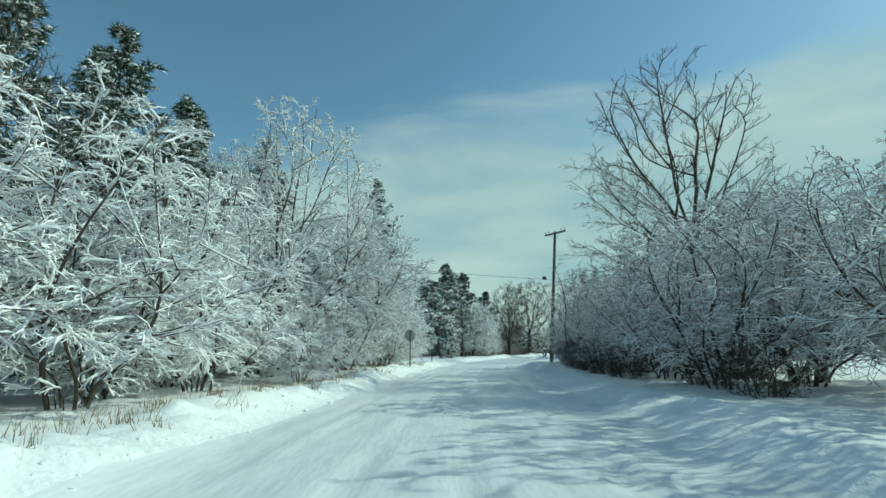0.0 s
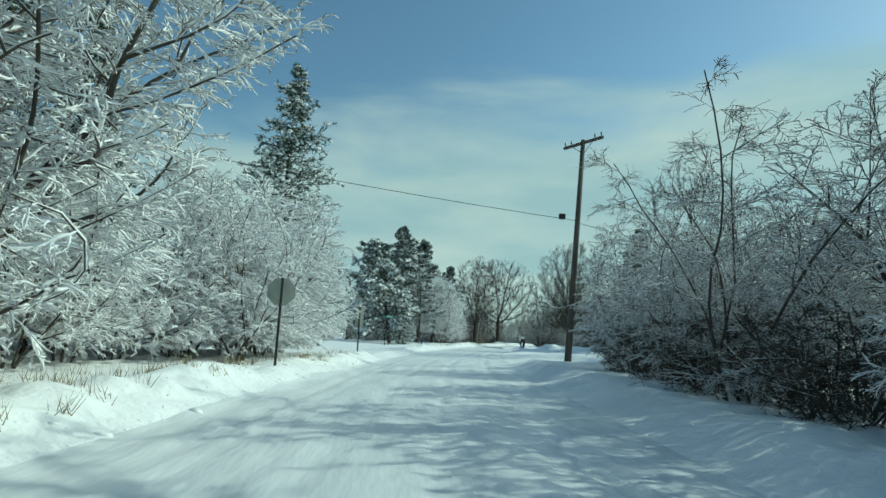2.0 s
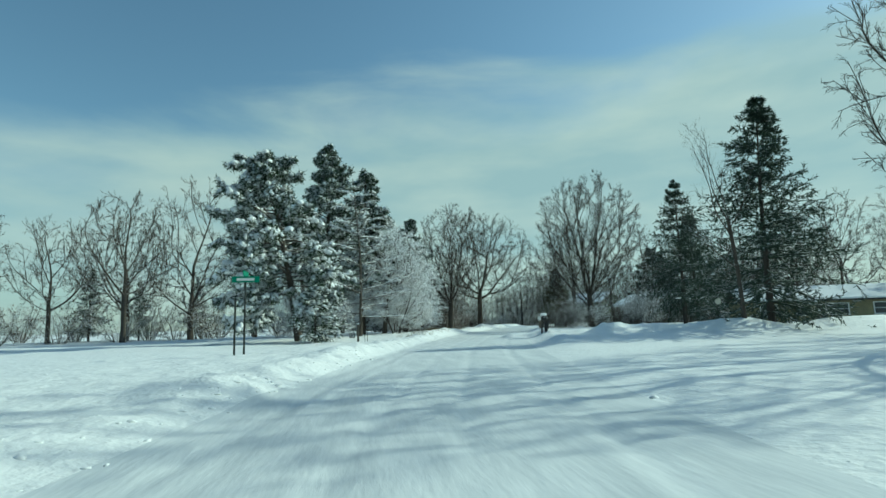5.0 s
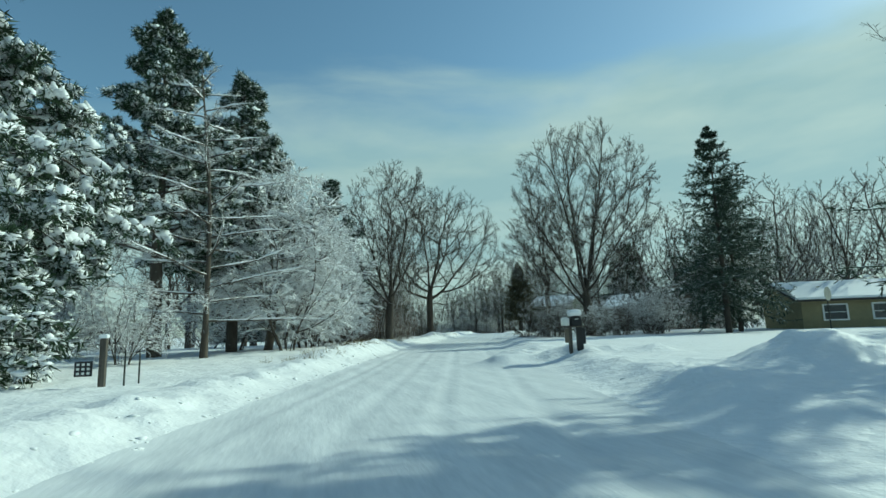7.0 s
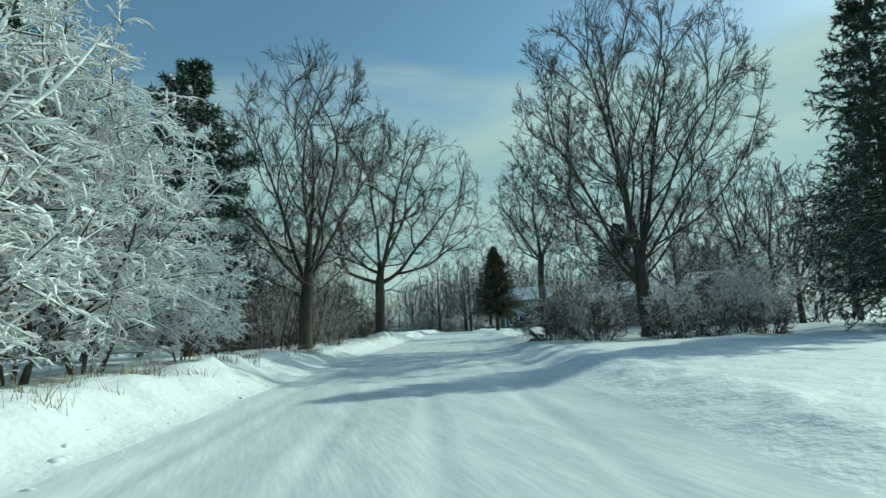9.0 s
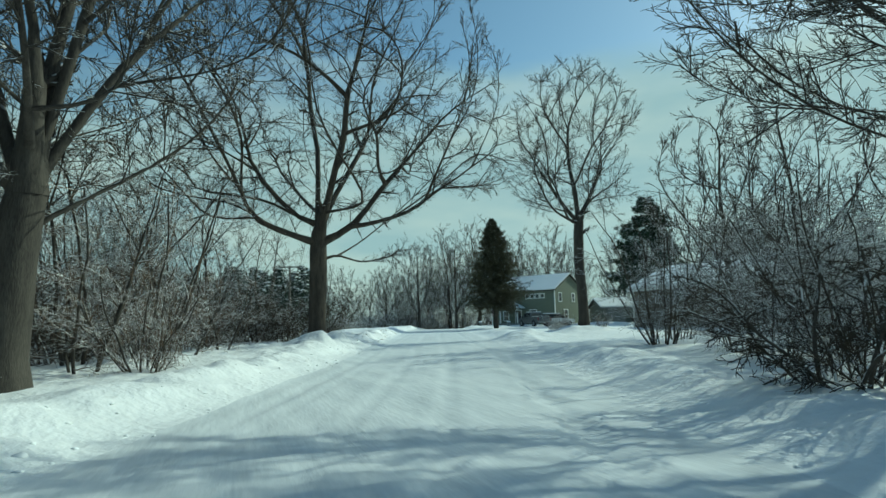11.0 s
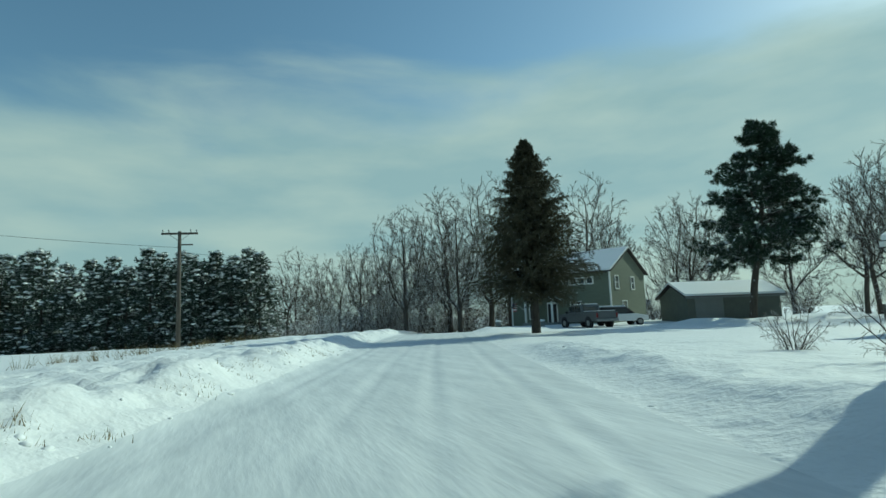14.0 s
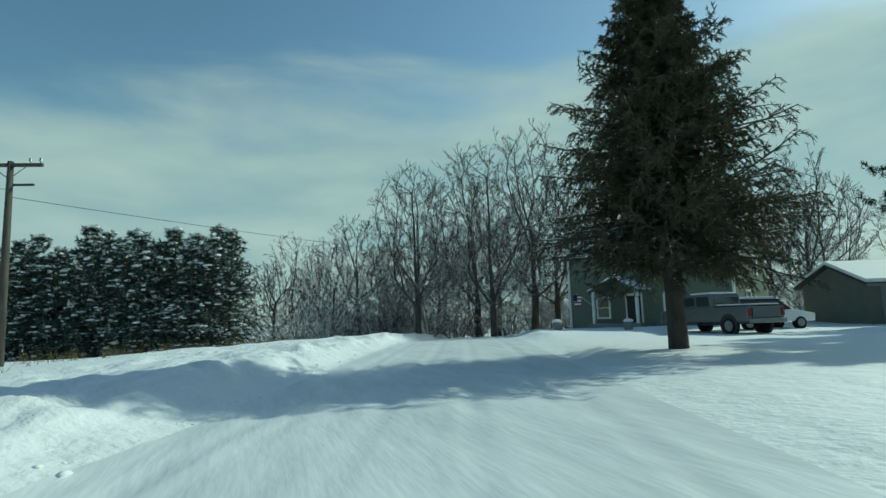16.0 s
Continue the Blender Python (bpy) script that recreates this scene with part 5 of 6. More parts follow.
# ---- poles, wires ----
def wire(name, points, r, label, sag=0.0):
    cv = bpy.data.curves.new(name, "CURVE")
    cv.dimensions = "3D"
    cv.bevel_depth = r
    cv.bevel_resolution = 1
    a, b = Vector(points[0]), Vector(points[1])
    n = 16
    sp = cv.splines.new("POLY")
    sp.points.add(n)
    for i in range(n + 1):
        t = i / n
        p = a.lerp(b, t)
        sp.points[i].co = (p.x, p.y, p.z - sag * 4 * t * (1 - t), 1)
    cv.materials.append(WIRE)
    return tagged(new(name, cv), label, "cable", "overhead wires")


def utility_pole(place, height, lean, arm_turn, arm_w, label, arm_drop=0.15, brace=True):
    x, y = place
    top = stand("utility_pole", x, y, label, "utility pole", "utility poles")
    hx, hy = lean
    part("pole", rod((0, 0, -0.2), (hx, hy, height), 0.17, 0.11, 14), POLEWOOD, top, smooth=True)
    f = (height - arm_drop) / height
    turn = Matrix.Rotation(arm_turn[0], 4, "Z") @ Matrix.Rotation(arm_turn[1], 4, "Y")
    arm = part("crossarm", boxed(hx * f, hy * f, height - arm_drop, arm_w, 0.12, 0.14, 0.015, turn), POLEWOOD, top)
    for s in (-0.46, -0.3, 0.3, 0.46):
        o = turn @ Vector((s * arm_w, 0, 0.07))
        bm = bmesh.new()
        c = Vector((hx * f, hy * f, height - arm_drop)) + o
        cyl(bm, c, c + Vector((0, 0, 0.12)), 0.025, 0.025, 8)
        cyl(bm, c + Vector((0, 0, 0.10)), c + Vector((0, 0, 0.22)), 0.055, 0.04, 10)
        part("insulator", bm, METAL, arm)
    if brace:
        for s in (-0.28, 0.28):
            o = turn @ Vector((s * arm_w, -0.07, -0.05))
            part("brace", rod(Vector((hx * f, hy * f, height - arm_drop)) + o, (hx * f, hy * f - 0.07, height - arm_drop - 0.6), 0.018), METAL, top)
    return top


p1 = utility_pole((9.1, 45.2), 11.3, (0.85, 0.1), (-0.95, 0.0), 2.4, "leaning wooden utility pole with a tilted crossarm")
part("junction_box", boxed(-0.30, -0.05, 7.15, 0.30, 0.22, 0.26, 0.02), BLACK, p1, "black splice box on the cable")
p2 = utility_pole((23.5, 173.6), 8.3, (-0.1, 0), (-0.25, 0.0), 2.5, "grey wooden utility pole with a level crossarm")
part("lower_arm", boxed(0.35, 0.0, 7.35, 0.9, 0.09, 0.09, 0.01, Matrix.Rotation(-0.25, 4, "Z")), POLEWOOD, p2)
wire("overhead_wire", ((9.5, 45.2, 7.32), (-22.0, 37.5, 9.5)), 0.013, "black cable sagging over the road from the pole", 0.35)
wire("overhead_wire", ((9.6, 45.2, 7.2), (38.0, 62.0, 8.5)), 0.013, "black cable running from the pole to the trees", 0.6)
wire("overhead_wire", ((23.4, 173.6, 6.9), (-6.0, 160.0, 8.3)), 0.012, "black cable sagging from the pole", 0.5)
wire("overhead_wire", ((23.4, 173.6, 6.6), (62.0, 200.0, 7.0)), 0.012, "black cable crossing the road to the houses", 0.5)

# ---- signs and small roadside things ----
def road_sign(x, y, h, w, hh, turn, label, plate=SIGNBACK):
    top = stand("road_sign", x, y, label, "road sign", "road signs", turn=turn)
    bm = boxed(0, 0, h / 2 - 0.15, 0.065, 0.035, h + 0.3, 0.006)
    box(bm, 0, -0.018, h / 2 - 0.15, 0.02, 0.02, h + 0.3)
    part("post", bm, POST, top)
    part("sign_plate", boxed(0, 0.035, h - hh / 2, w, 0.012, hh, 0.004), plate, top, "dull bare back of the sign plate")
    return top


first = stand("road_sign", -2.1, 34.2, "pale back of an eight-sided sign on a dark steel post", "road sign", "road signs", turn=0.35)
part("post", boxed(0, 0, 1.025, 0.065, 0.035, 2.65, 0.006), POST, first)
bm = bmesh.new()
r8 = bmesh.ops.create_cone(bm, cap_ends=True, segments=8, radius1=0.39, radius2=0.39, depth=0.014)["verts"]
bmesh.ops.transform(bm, matrix=Matrix.Translation((0, 0.035, 1.98)) @ Matrix.Rotation(radians(90), 4, "X") @ Matrix.Rotation(radians(22.5), 4, "Z"), verts=r8)
part("sign_plate", bm, SIGNBACK, first, "dull bare back of the sign plate")
road_sign(-0.95, 45.9, 2.25, 0.42, 1.05, 0.5, "back of a tall narrow road sign on a dark steel post")
st = stand("street_name_sign", -0.35, 70.0, "green street name sign on twin posts by the side road", "street sign")
part("post", rod((0.25, 0, -0.2), (0.25, 0, 2.6), 0.035), POST, st)
part("post", rod((-0.1, 0.1, -0.2), (-0.1, 0.1, 2.0), 0.035), POST, st)
name_plate = part("name_plate", boxed(0.25, 0, 2.7, 0.95, 0.02, 0.22, 0.004), GREEN, st, "green plate with pale lettering")
part("name_plate", boxed(0.25, 0, 2.9, 0.02, 0.8, 0.18, 0.004), GREEN, st, "green plate with pale lettering")
part("lettering_bar", boxed(0.25, -0.013, 2.7, 0.6, 0.006, 0.09, 0.0), WHITE, name_plate)
stop = stand("road_sign", 34.0, 92.5, "pale back of an eight-sided sign by the side road", "road sign", "road signs", turn=0.3)
part("post", rod((0, 0, -0.2), (0, 0, 2.6), 0.035), POST, stop)
bm = bmesh.new()
r8 = bmesh.ops.create_cone(bm, cap_ends=True, segments=8, radius1=0.38, radius2=0.38, depth=0.02)["verts"]
bmesh.ops.transform(bm, matrix=Matrix.Translation((0, -0.05, 2.3)) @ Matrix.Rotation(radians(90), 4, "X") @ Matrix.Rotation(radians(22.5), 4, "Z"), verts=r8)
part("sign_plate", bm, SIGNBACK, stop)
dia = stand("road_sign", 41.5, 214.0, "small diamond sign seen from behind down the road", "road sign", "road signs")
part("post", rod((0, 0, -0.2), (0, 0, 2.2), 0.03), POST, dia)
part("sign_plate", boxed(0, -0.04, 2.0, 0.75, 0.02, 0.75, 0.004, Matrix.Rotation(radians(45), 4, "Y")), SIGNBACK, dia)

# marker post with a small lattice plate and stakes
mp_ = stand("marker_post", 3.55, 83.6, "weathered wooden post with a small square lattice sign", "post")
part("post", boxed(0, 0, 0.45, 0.13, 0.13, 1.3, 0.02), POLEWOOD, mp_)
part("snow_cap", boxed(0, 0, 1.13, 0.17, 0.17, 0.09, 0.035), PAD, mp_)
lat = part("sign_plate", boxed(-0.36, -0.02, 0.45, 0.34, 0.03, 0.32, 0.004), BLACK, mp_)
for i in range(3):
    for j in range(3):
        part("square", boxed(-0.36 + (i - 1) * 0.1, -0.038, 0.45 + (j - 1) * 0.095, 0.055, 0.006, 0.05, 0.0), WHITE, lat)
for x, y, h in ((3.95, 83.7, 0.85), (4.1, 84.2, 0.75)):
    s_ = stand("marker_stake", x, y, "thin dark steel stake in the snow", "stake", "stakes")
    part("rod", rod((0, 0, -0.2), (0, 0, h), 0.018), POST, s_)
for x, y, h in ((-6.8, 61.5, 0.95), (-6.4, 61.8, 0.9)):
    s_ = stand("marker_stake", x, y, "thin dark steel stake in the snow", "stake", "stakes")
    part("rod", rod((0, 0, -0.2), (0, 0, h), 0.02), POST, s_)
hyd = stand("snow_capped_stump", -5.0, 60.5, "short stump capped by snow on the lawn", "stump")
part("stump", rod((0, 0, -0.1), (0, 0, 0.35), 0.17, 0.14, 12), POLEWOOD, hyd, smooth=True)
bmc = bmesh.new()
bmesh.ops.create_icosphere(bmc, subdivisions=2, radius=0.2)
bmesh.ops.translate(bmc, vec=(0, 0, 0.38), verts=bmc.verts)
part("snow_cap", bmc, PAD, hyd, smooth=True)


def mailbox(x, y, turn):
    top = stand("mailbox", x, y, "twin roadside mailbox on wooden posts under a thick cap of snow", "mailbox", turn=turn)
    for px_, w_, m_ in ((-0.16, 0.13, POLEWOOD), (0.20, 0.24, BLACK)):
        part("post", boxed(px_, 0, 0.41, w_, 0.16, 1.22, 0.02), m_, top)
    part("base_board", boxed(0, 0, 0.95, 0.75, 0.55, 0.05, 0.01), POLEWOOD, top)
    part("side_board", boxed(-0.30, -0.05, 0.62, 0.16, 0.05, 0.55, 0.01), BROWNWALL, top)
    part("side_board", boxed(0.34, -0.05, 0.60, 0.16, 0.05, 0.62, 0.01), BLACK, top)

    def shell(cx, w, h, d, z0):
        bm = bmesh.new()
        prof = [(-w / 2, 0), (w / 2, 0)] + [(w / 2 * math.cos(a), h - w / 2 + w / 2 * math.sin(a)) for a in np.linspace(0, math.pi, 9)]
        rings = [[bm.verts.new((cx + px_, yy, z0 + pz)) for px_, pz in prof] for yy in (-d / 2, d / 2)]
        n = len(prof)
        for i in range(n):
            bm.faces.new((rings[0][i], rings[0][(i + 1) % n], rings[1][(i + 1) % n], rings[1][i]))
        bm.faces.new(rings[0][::-1])
        bm.faces.new(rings[1])
        return bm
    bx = part("box_body", shell(0.05, 0.40, 0.42, 0.58, 0.98), BLACK, top, "black sheet-metal mailbox", True)
    part("front_door", boxed(0.05, -0.295, 1.16, 0.34, 0.012, 0.3, 0.02), BLACK, bx)
    part("latch", boxed(0.05, -0.31, 1.24, 0.14, 0.015, 0.03, 0.005), WHITE, bx)
    part("paper_tube", shell(-0.33, 0.22, 0.32, 0.5, 1.0), WHITE, top, "white newspaper tube", True)
    bm = boxed(0.04, 0, 1.475, 0.47, 0.66, 0.26, 0.115)
    part("snow_cap", bm, PAD, top, "rounded cap of snow", True)
    return top


mb = mailbox(16.35, 86.6, -0.25)
mb.scale = (0.85, 0.85, 0.85)
mb.location.z = 0.38

# ---- buildings ----
def prism_roof(bm, x0, x1, y0, y1, ze, zr, t, over=0.35):
    """A ridged roof along x, t thick."""
    ym = (y0 + y1) / 2
    sl = (zr - ze) / (ym - y0)
    a, b = x0 - over, x1 + over
    prof = [(y0 - over, ze - over * sl), (ym, zr), (y1 + over, ze - over * sl)]
    lo = [[bm.verts.new((x, y, z)) for y, z in prof] for x in (a, b)]
    hi = [[bm.verts.new((x, y, z + t)) for y, z in prof] for x in (a, b)]
    for i in range(2):
        bm.faces.new((lo[0][i], lo[0][i + 1], lo[1][i + 1], lo[1][i]))
        bm.faces.new((hi[0][i], hi[1][i], hi[1][i + 1], hi[0][i + 1]))
    for s in (0, 1):
        bm.faces.new((lo[s][0], lo[s][1], hi[s][1], hi[s][0]))
        bm.faces.new((lo[s][1], lo[s][2], hi[s][2], hi[s][1]))
    for e in (0, 2):
        bm.faces.new((lo[0][e], lo[1][e], hi[1][e], hi[0][e]))
    bmesh.ops.recalc_face_normals(bm, faces=bm.faces)
    return bm


def gable_walls(x0, x1, y0, y1, ze, zr, base=-3.0):
    bm = bmesh.new()
    ym = (y0 + y1) / 2
    prof = [(y0, base), (y1, base), (y1, ze), (ym, zr), (y0, ze)]
    r = [[bm.verts.new((x, y, z)) for y, z in prof] for x in (x0, x1)]
    for i in range(5):
        bm.faces.new((r[0][i], r[0][(i + 1) % 5], r[1][(i + 1) % 5], r[1][i]))
    bm.faces.new(r[0][::-1])
    bm.faces.new(r[1])
    bmesh.ops.recalc_face_normals(bm, faces=bm.faces)
    return bm


def window(parent, m, w, h, sash=True):
    """A framed window whose outside faces -y of m."""
    def put(bm):
        bmesh.ops.transform(bm, matrix=m, verts=bm.verts)
        return bm
    bm = bmesh.new()
    for sx, cx in ((w + 0.24, 0),):
        box(bm, 0, -0.03, h / 2 + 0.06, w + 0.24, 0.07, 0.12)
        box(bm, 0, -0.03, -h / 2 - 0.06, w + 0.24, 0.09, 0.12)
        box(bm, -w / 2 - 0.06, -0.03, 0, 0.12, 0.07, h)
        box(bm, w / 2 + 0.06, -0.03, 0, 0.12, 0.07, h)
        if sash:
            box(bm, 0, -0.015, 0, w, 0.05, 0.05)
    win = part("window", put(bm), WHITE, parent, "white window frame")
    part("pane", put(boxed(0, 0.0, 0, w, 0.02, h, 0.0)), GLASS, win)
    return win


def face(x, y, z, side):
    """Pose on a wall: side 's' looks to -y, 'n' +y, 'w' -x, 'e' +x."""
    return Matrix.Translation((x, y, z)) @ Matrix.Rotation({"s": 0, "n": math.pi, "w": -math.pi / 2, "e": math.pi / 2}[side], 4, "Z")


# brown garage beside the road: long side to the west
gar = empty("garage", Matrix.Translation((48.9, 143.3, 0)) @ Matrix.Rotation(radians(-88.5), 4, "Z"), "long dark brown garage with a snow-covered gable roof", "building")
part("wall", gable_walls(0, 15, 0, 8, 3.4, 5.1), BROWNWALL, gar)
part("roof", prism_roof(bmesh.new(), 0, 15, 0, 8, 3.42, 5.12, 0.14), DARKROOF, gar)
part("roof_snow", prism_roof(bmesh.new(), 0.03, 14.97, 0.03, 7.97, 3.57, 5.27, 0.2, 0.33), PAD, gar, "even layer of snow on the roof")
for yy in (0, 8):
    part("corner_trim", boxed(-0.02, yy, 1.4, 0.16, 0.16, 4.1, 0.01), WHITE, gar, "white corner board")
part("fascia", boxed(7.5, -0.36, 3.30, 15.7, 0.03, 0.18, 0.005), WHITE, gar)
for i in range(7):
    part("siding_board", boxed(7.5, -0.012, 0.50 + i * 0.44, 14.8, 0.025, 0.42, 0.006), BROWNWALL, gar)

# two-storey house with a gable end
ang_h = math.atan2(0.475, 0.88)
hs = empty("house", Matrix.Translation((60.0, 172.6, 0)) @ Matrix.Rotation(ang_h, 4, "Z"), "two-storey olive house with a snowy roof, porch and white window frames", "house")
# local x along the gable wall, y back along the ridge
bm = gable_walls(0, 11, -9, 0, 5.2, 7.5)
bmesh.ops.transform(bm, matrix=Matrix.Rotation(math.pi / 2, 4, "Z"), verts=bm.verts)
part("wall", bm, SIDING, hs)
bm = prism_roof(bmesh.new(), 0, 11, -9, 0, 5.22, 7.52, 0.12)
bmesh.ops.transform(bm, matrix=Matrix.Rotation(math.pi / 2, 4, "Z"), verts=bm.verts)
part("roof", bm, DARKROOF, hs)
bm = prism_roof(bmesh.new(), 0.05, 11, -9, 0, 5.35, 7.65, 0.16, 0.32)
bmesh.ops.transform(bm, matrix=Matrix.Rotation(math.pi / 2, 4, "Z"), verts=bm.verts)
part("roof_snow", bm, PAD, hs, "even layer of snow on the roof")
window(hs, face(1.6, 0, 4.1, "s"), 0.75, 1.15)
window(hs, face(5.6, 0, 4.1, "s"), 0.75, 1.15)
window(hs, face(3.2, 0, 1.6, "s"), 1.0, 1.3)
for i in range(4):
    window(hs, face(0, 2.0 + i * 0.85, 4.35, "w"), 0.55, 0.5, False)
window(hs, face(0, 3.6, 1.6, "w"), 1.0, 1.4)
dr_ = part("door", boxed(-0.03, 6.2, 1.2, 0.06, 0.95, 2.1, 0.01), BLACK, hs, "dark front door")
part("door_frame", boxed(-0.01, 6.2, 1.28, 0.05, 1.2, 2.3, 0.01), WHITE, dr_)
window(hs, face(0, 8.4, 1.5, "w"), 0.8, 1.3)
for yy in (0.0, 11.0):
    part("corner_trim", boxed(0.0, yy, 2.4, 0.14, 0.14, 5.4, 0.01), WHITE, hs)
# porch with posts and its own small gable
pm = Matrix.Translation((-2.0, 6.7, 0))
bm = prism_roof(bmesh.new(), 0, 2.0, -1.6, 1.6, 2.55, 3.35, 0.12, 0.2)
bmesh.ops.transform(bm, matrix=pm, verts=bm.verts)
porch = part("porch_roof", bm, SIDING, hs)
bm = prism_roof(bmesh.new(), 0.0, 2.0, -1.6, 1.6, 2.68, 3.48, 0.1, 0.18)
bmesh.ops.transform(bm, matrix=pm, verts=bm.verts)
part("roof_snow", bm, PAD, porch)
for yy in (5.2, 8.2):
    part("porch_post", boxed(-1.9, yy, 1.3, 0.18, 0.18, 2.6, 0.02), WHITE, hs, "white porch post")
part("porch_floor", boxed(-1.0, 6.7, 0.2, 2.2, 3.6, 0.5, 0.02), GREYWALL, hs)

# flag on a short staff by the porch
fl = empty("porch_flag", hs.matrix_world @ Matrix.Translation((-2.15, 9.0, 1.75)), "small striped flag on a slanting staff by the porch", "flag")
part("staff", rod((0.15, -0.8, -0.1), (-0.55, 0, 0.75), 0.018, 0.014, 8), WHITE, fl)
RED = material("red_cloth", (0.30, 0.03, 0.035), 0.8, scale=5.0, fine=40.0, bump=0.1)
BLUE = material("blue_cloth", (0.02, 0.03, 0.12), 0.8, scale=5.0, fine=40.0, bump=0.1)
for i in range(7):
    part("stripe", boxed(-0.5, -0.02, 0.62 - 0.115 * i, 0.02, 0.62 - 0.03 * i, 0.115, 0.0), RED if i % 2 == 0 else WHITE, fl)
part("canton", boxed(-0.5, 0.12, 0.45, 0.03, 0.3, 0.42, 0.0), BLUE, fl)

# low wing right of the house
wg = empty("low_wing", Matrix.Translation((63.8, 168.2, 0)) @ Matrix.Rotation(math.atan2(-0.30, 0.95), 4, "Z"), "low grey garage wing with a snowy shallow roof", "building")
part("wall", gable_walls(0.9, 9.6, 0.3, 5.4, 2.4, 3.5), WINGWALL, wg)
part("roof", prism_roof(bmesh.new(), 0.9, 9.6, 0.3, 5.4, 2.42, 3.52, 0.12), DARKROOF, wg)
part("roof_snow", prism_roof(bmesh.new(), 0.93, 9.57, 0.33, 5.37, 2.55, 3.65, 0.2, 0.33), PAD, wg, "even layer of snow on the roof")
part("fascia", boxed(5.25, -0.06, 2.26, 9.3, 0.03, 0.16, 0.004), GREYWALL, wg)
gd = part("garage_door", boxed(2.9, 0.28, 1.15, 2.6, 0.06, 2.1, 0.01), GREYWALL, wg, "dull grey garage door")
for i in range(4):
    part("door_panel", boxed(2.9, 0.243, 0.40 + i * 0.52, 2.5, 0.02, 0.48, 0.008), GREYWALL, gd)
for i in range(5):
    part("siding_board", boxed(6.95, 0.285, 0.35 + i * 0.42, 5.2, 0.03, 0.40, 0.006), WINGWALL, wg)

# tan ranch house behind the spruces
rh = empty("ranch_house", Matrix.Translation((45.4, 104.7, 0)) @ Matrix.Rotation(math.atan2(-0.42, 0.9), 4, "Z"), "low tan ranch house with a snow-covered roof behind spruces", "house")
part("wall", gable_walls(0.6, 17, 0.8, 8.5, 2.7, 4.0), TANWALL, rh)
part("roof", prism_roof(bmesh.new(), 0.6, 17, 0.8, 8.5, 2.72, 4.02, 0.14, 0.7), DARKROOF, rh)
part("roof_snow", prism_roof(bmesh.new(), 0.64, 17, 0.84, 8.46, 2.86, 4.16, 0.2, 0.66), PAD, rh, "even layer of snow on the roof")
for xx, w_ in ((3.0, 1.6), (6.2, 1.0), (9.5, 2.0), (13.5, 1.2)):
    window(rh, face(xx, 0.8, 1.6, "s"), w_, 1.1)
part("door", boxed(7.9, 0.77, 1.2, 0.95, 0.06, 2.1, 0.01), BROWNWALL, rh)

# ---- parked vehicles ----
def wheel(parent, x, y, r, side):
    bm = bmesh.new()
    v = bmesh.ops.create_cone(bm, cap_ends=True, segments=24, radius1=r, radius2=r, depth=0.26)["verts"]
    bmesh.ops.bevel(bm, geom=[e for e in bm.edges if e.calc_length() < r * 0.4], offset=0.04, segments=2, affect="EDGES")
    bmesh.ops.transform(bm, matrix=Matrix.Translation((x, y, r)) @ Matrix.Rotation(math.pi / 2, 4, "X"), verts=bm.verts)
    w = part("wheel", bm, RUBBER, parent, "dark tyre", True)
    part("rim", rod((x, y + side * 0.12, r), (x, y + side * 0.145, r), r * 0.62, r * 0.55, 18), METAL, w, "bright alloy rim")
    return w


def side_body(prof, w, bevel=0.07):
    """A car body from its side outline (x, z), w wide."""
    bm = bmesh.new()
    lo = [bm.verts.new((x, -w / 2, z)) for x, z in prof]
    hi = [bm.verts.new((x, w / 2, z)) for x, z in prof]
    n = len(prof)
    for i in range(n):
        bm.faces.new((lo[i], lo[(i + 1) % n], hi[(i + 1) % n], hi[i]))
    bm.faces.new(lo[::-1])
    bm.faces.new(hi)
    bmesh.ops.recalc_face_normals(bm, faces=bm.faces)
    bmesh.ops.bevel(bm, geom=list(bm.edges), offset=bevel, segments=2, affect="EDGES", profile=0.6)
    return bm


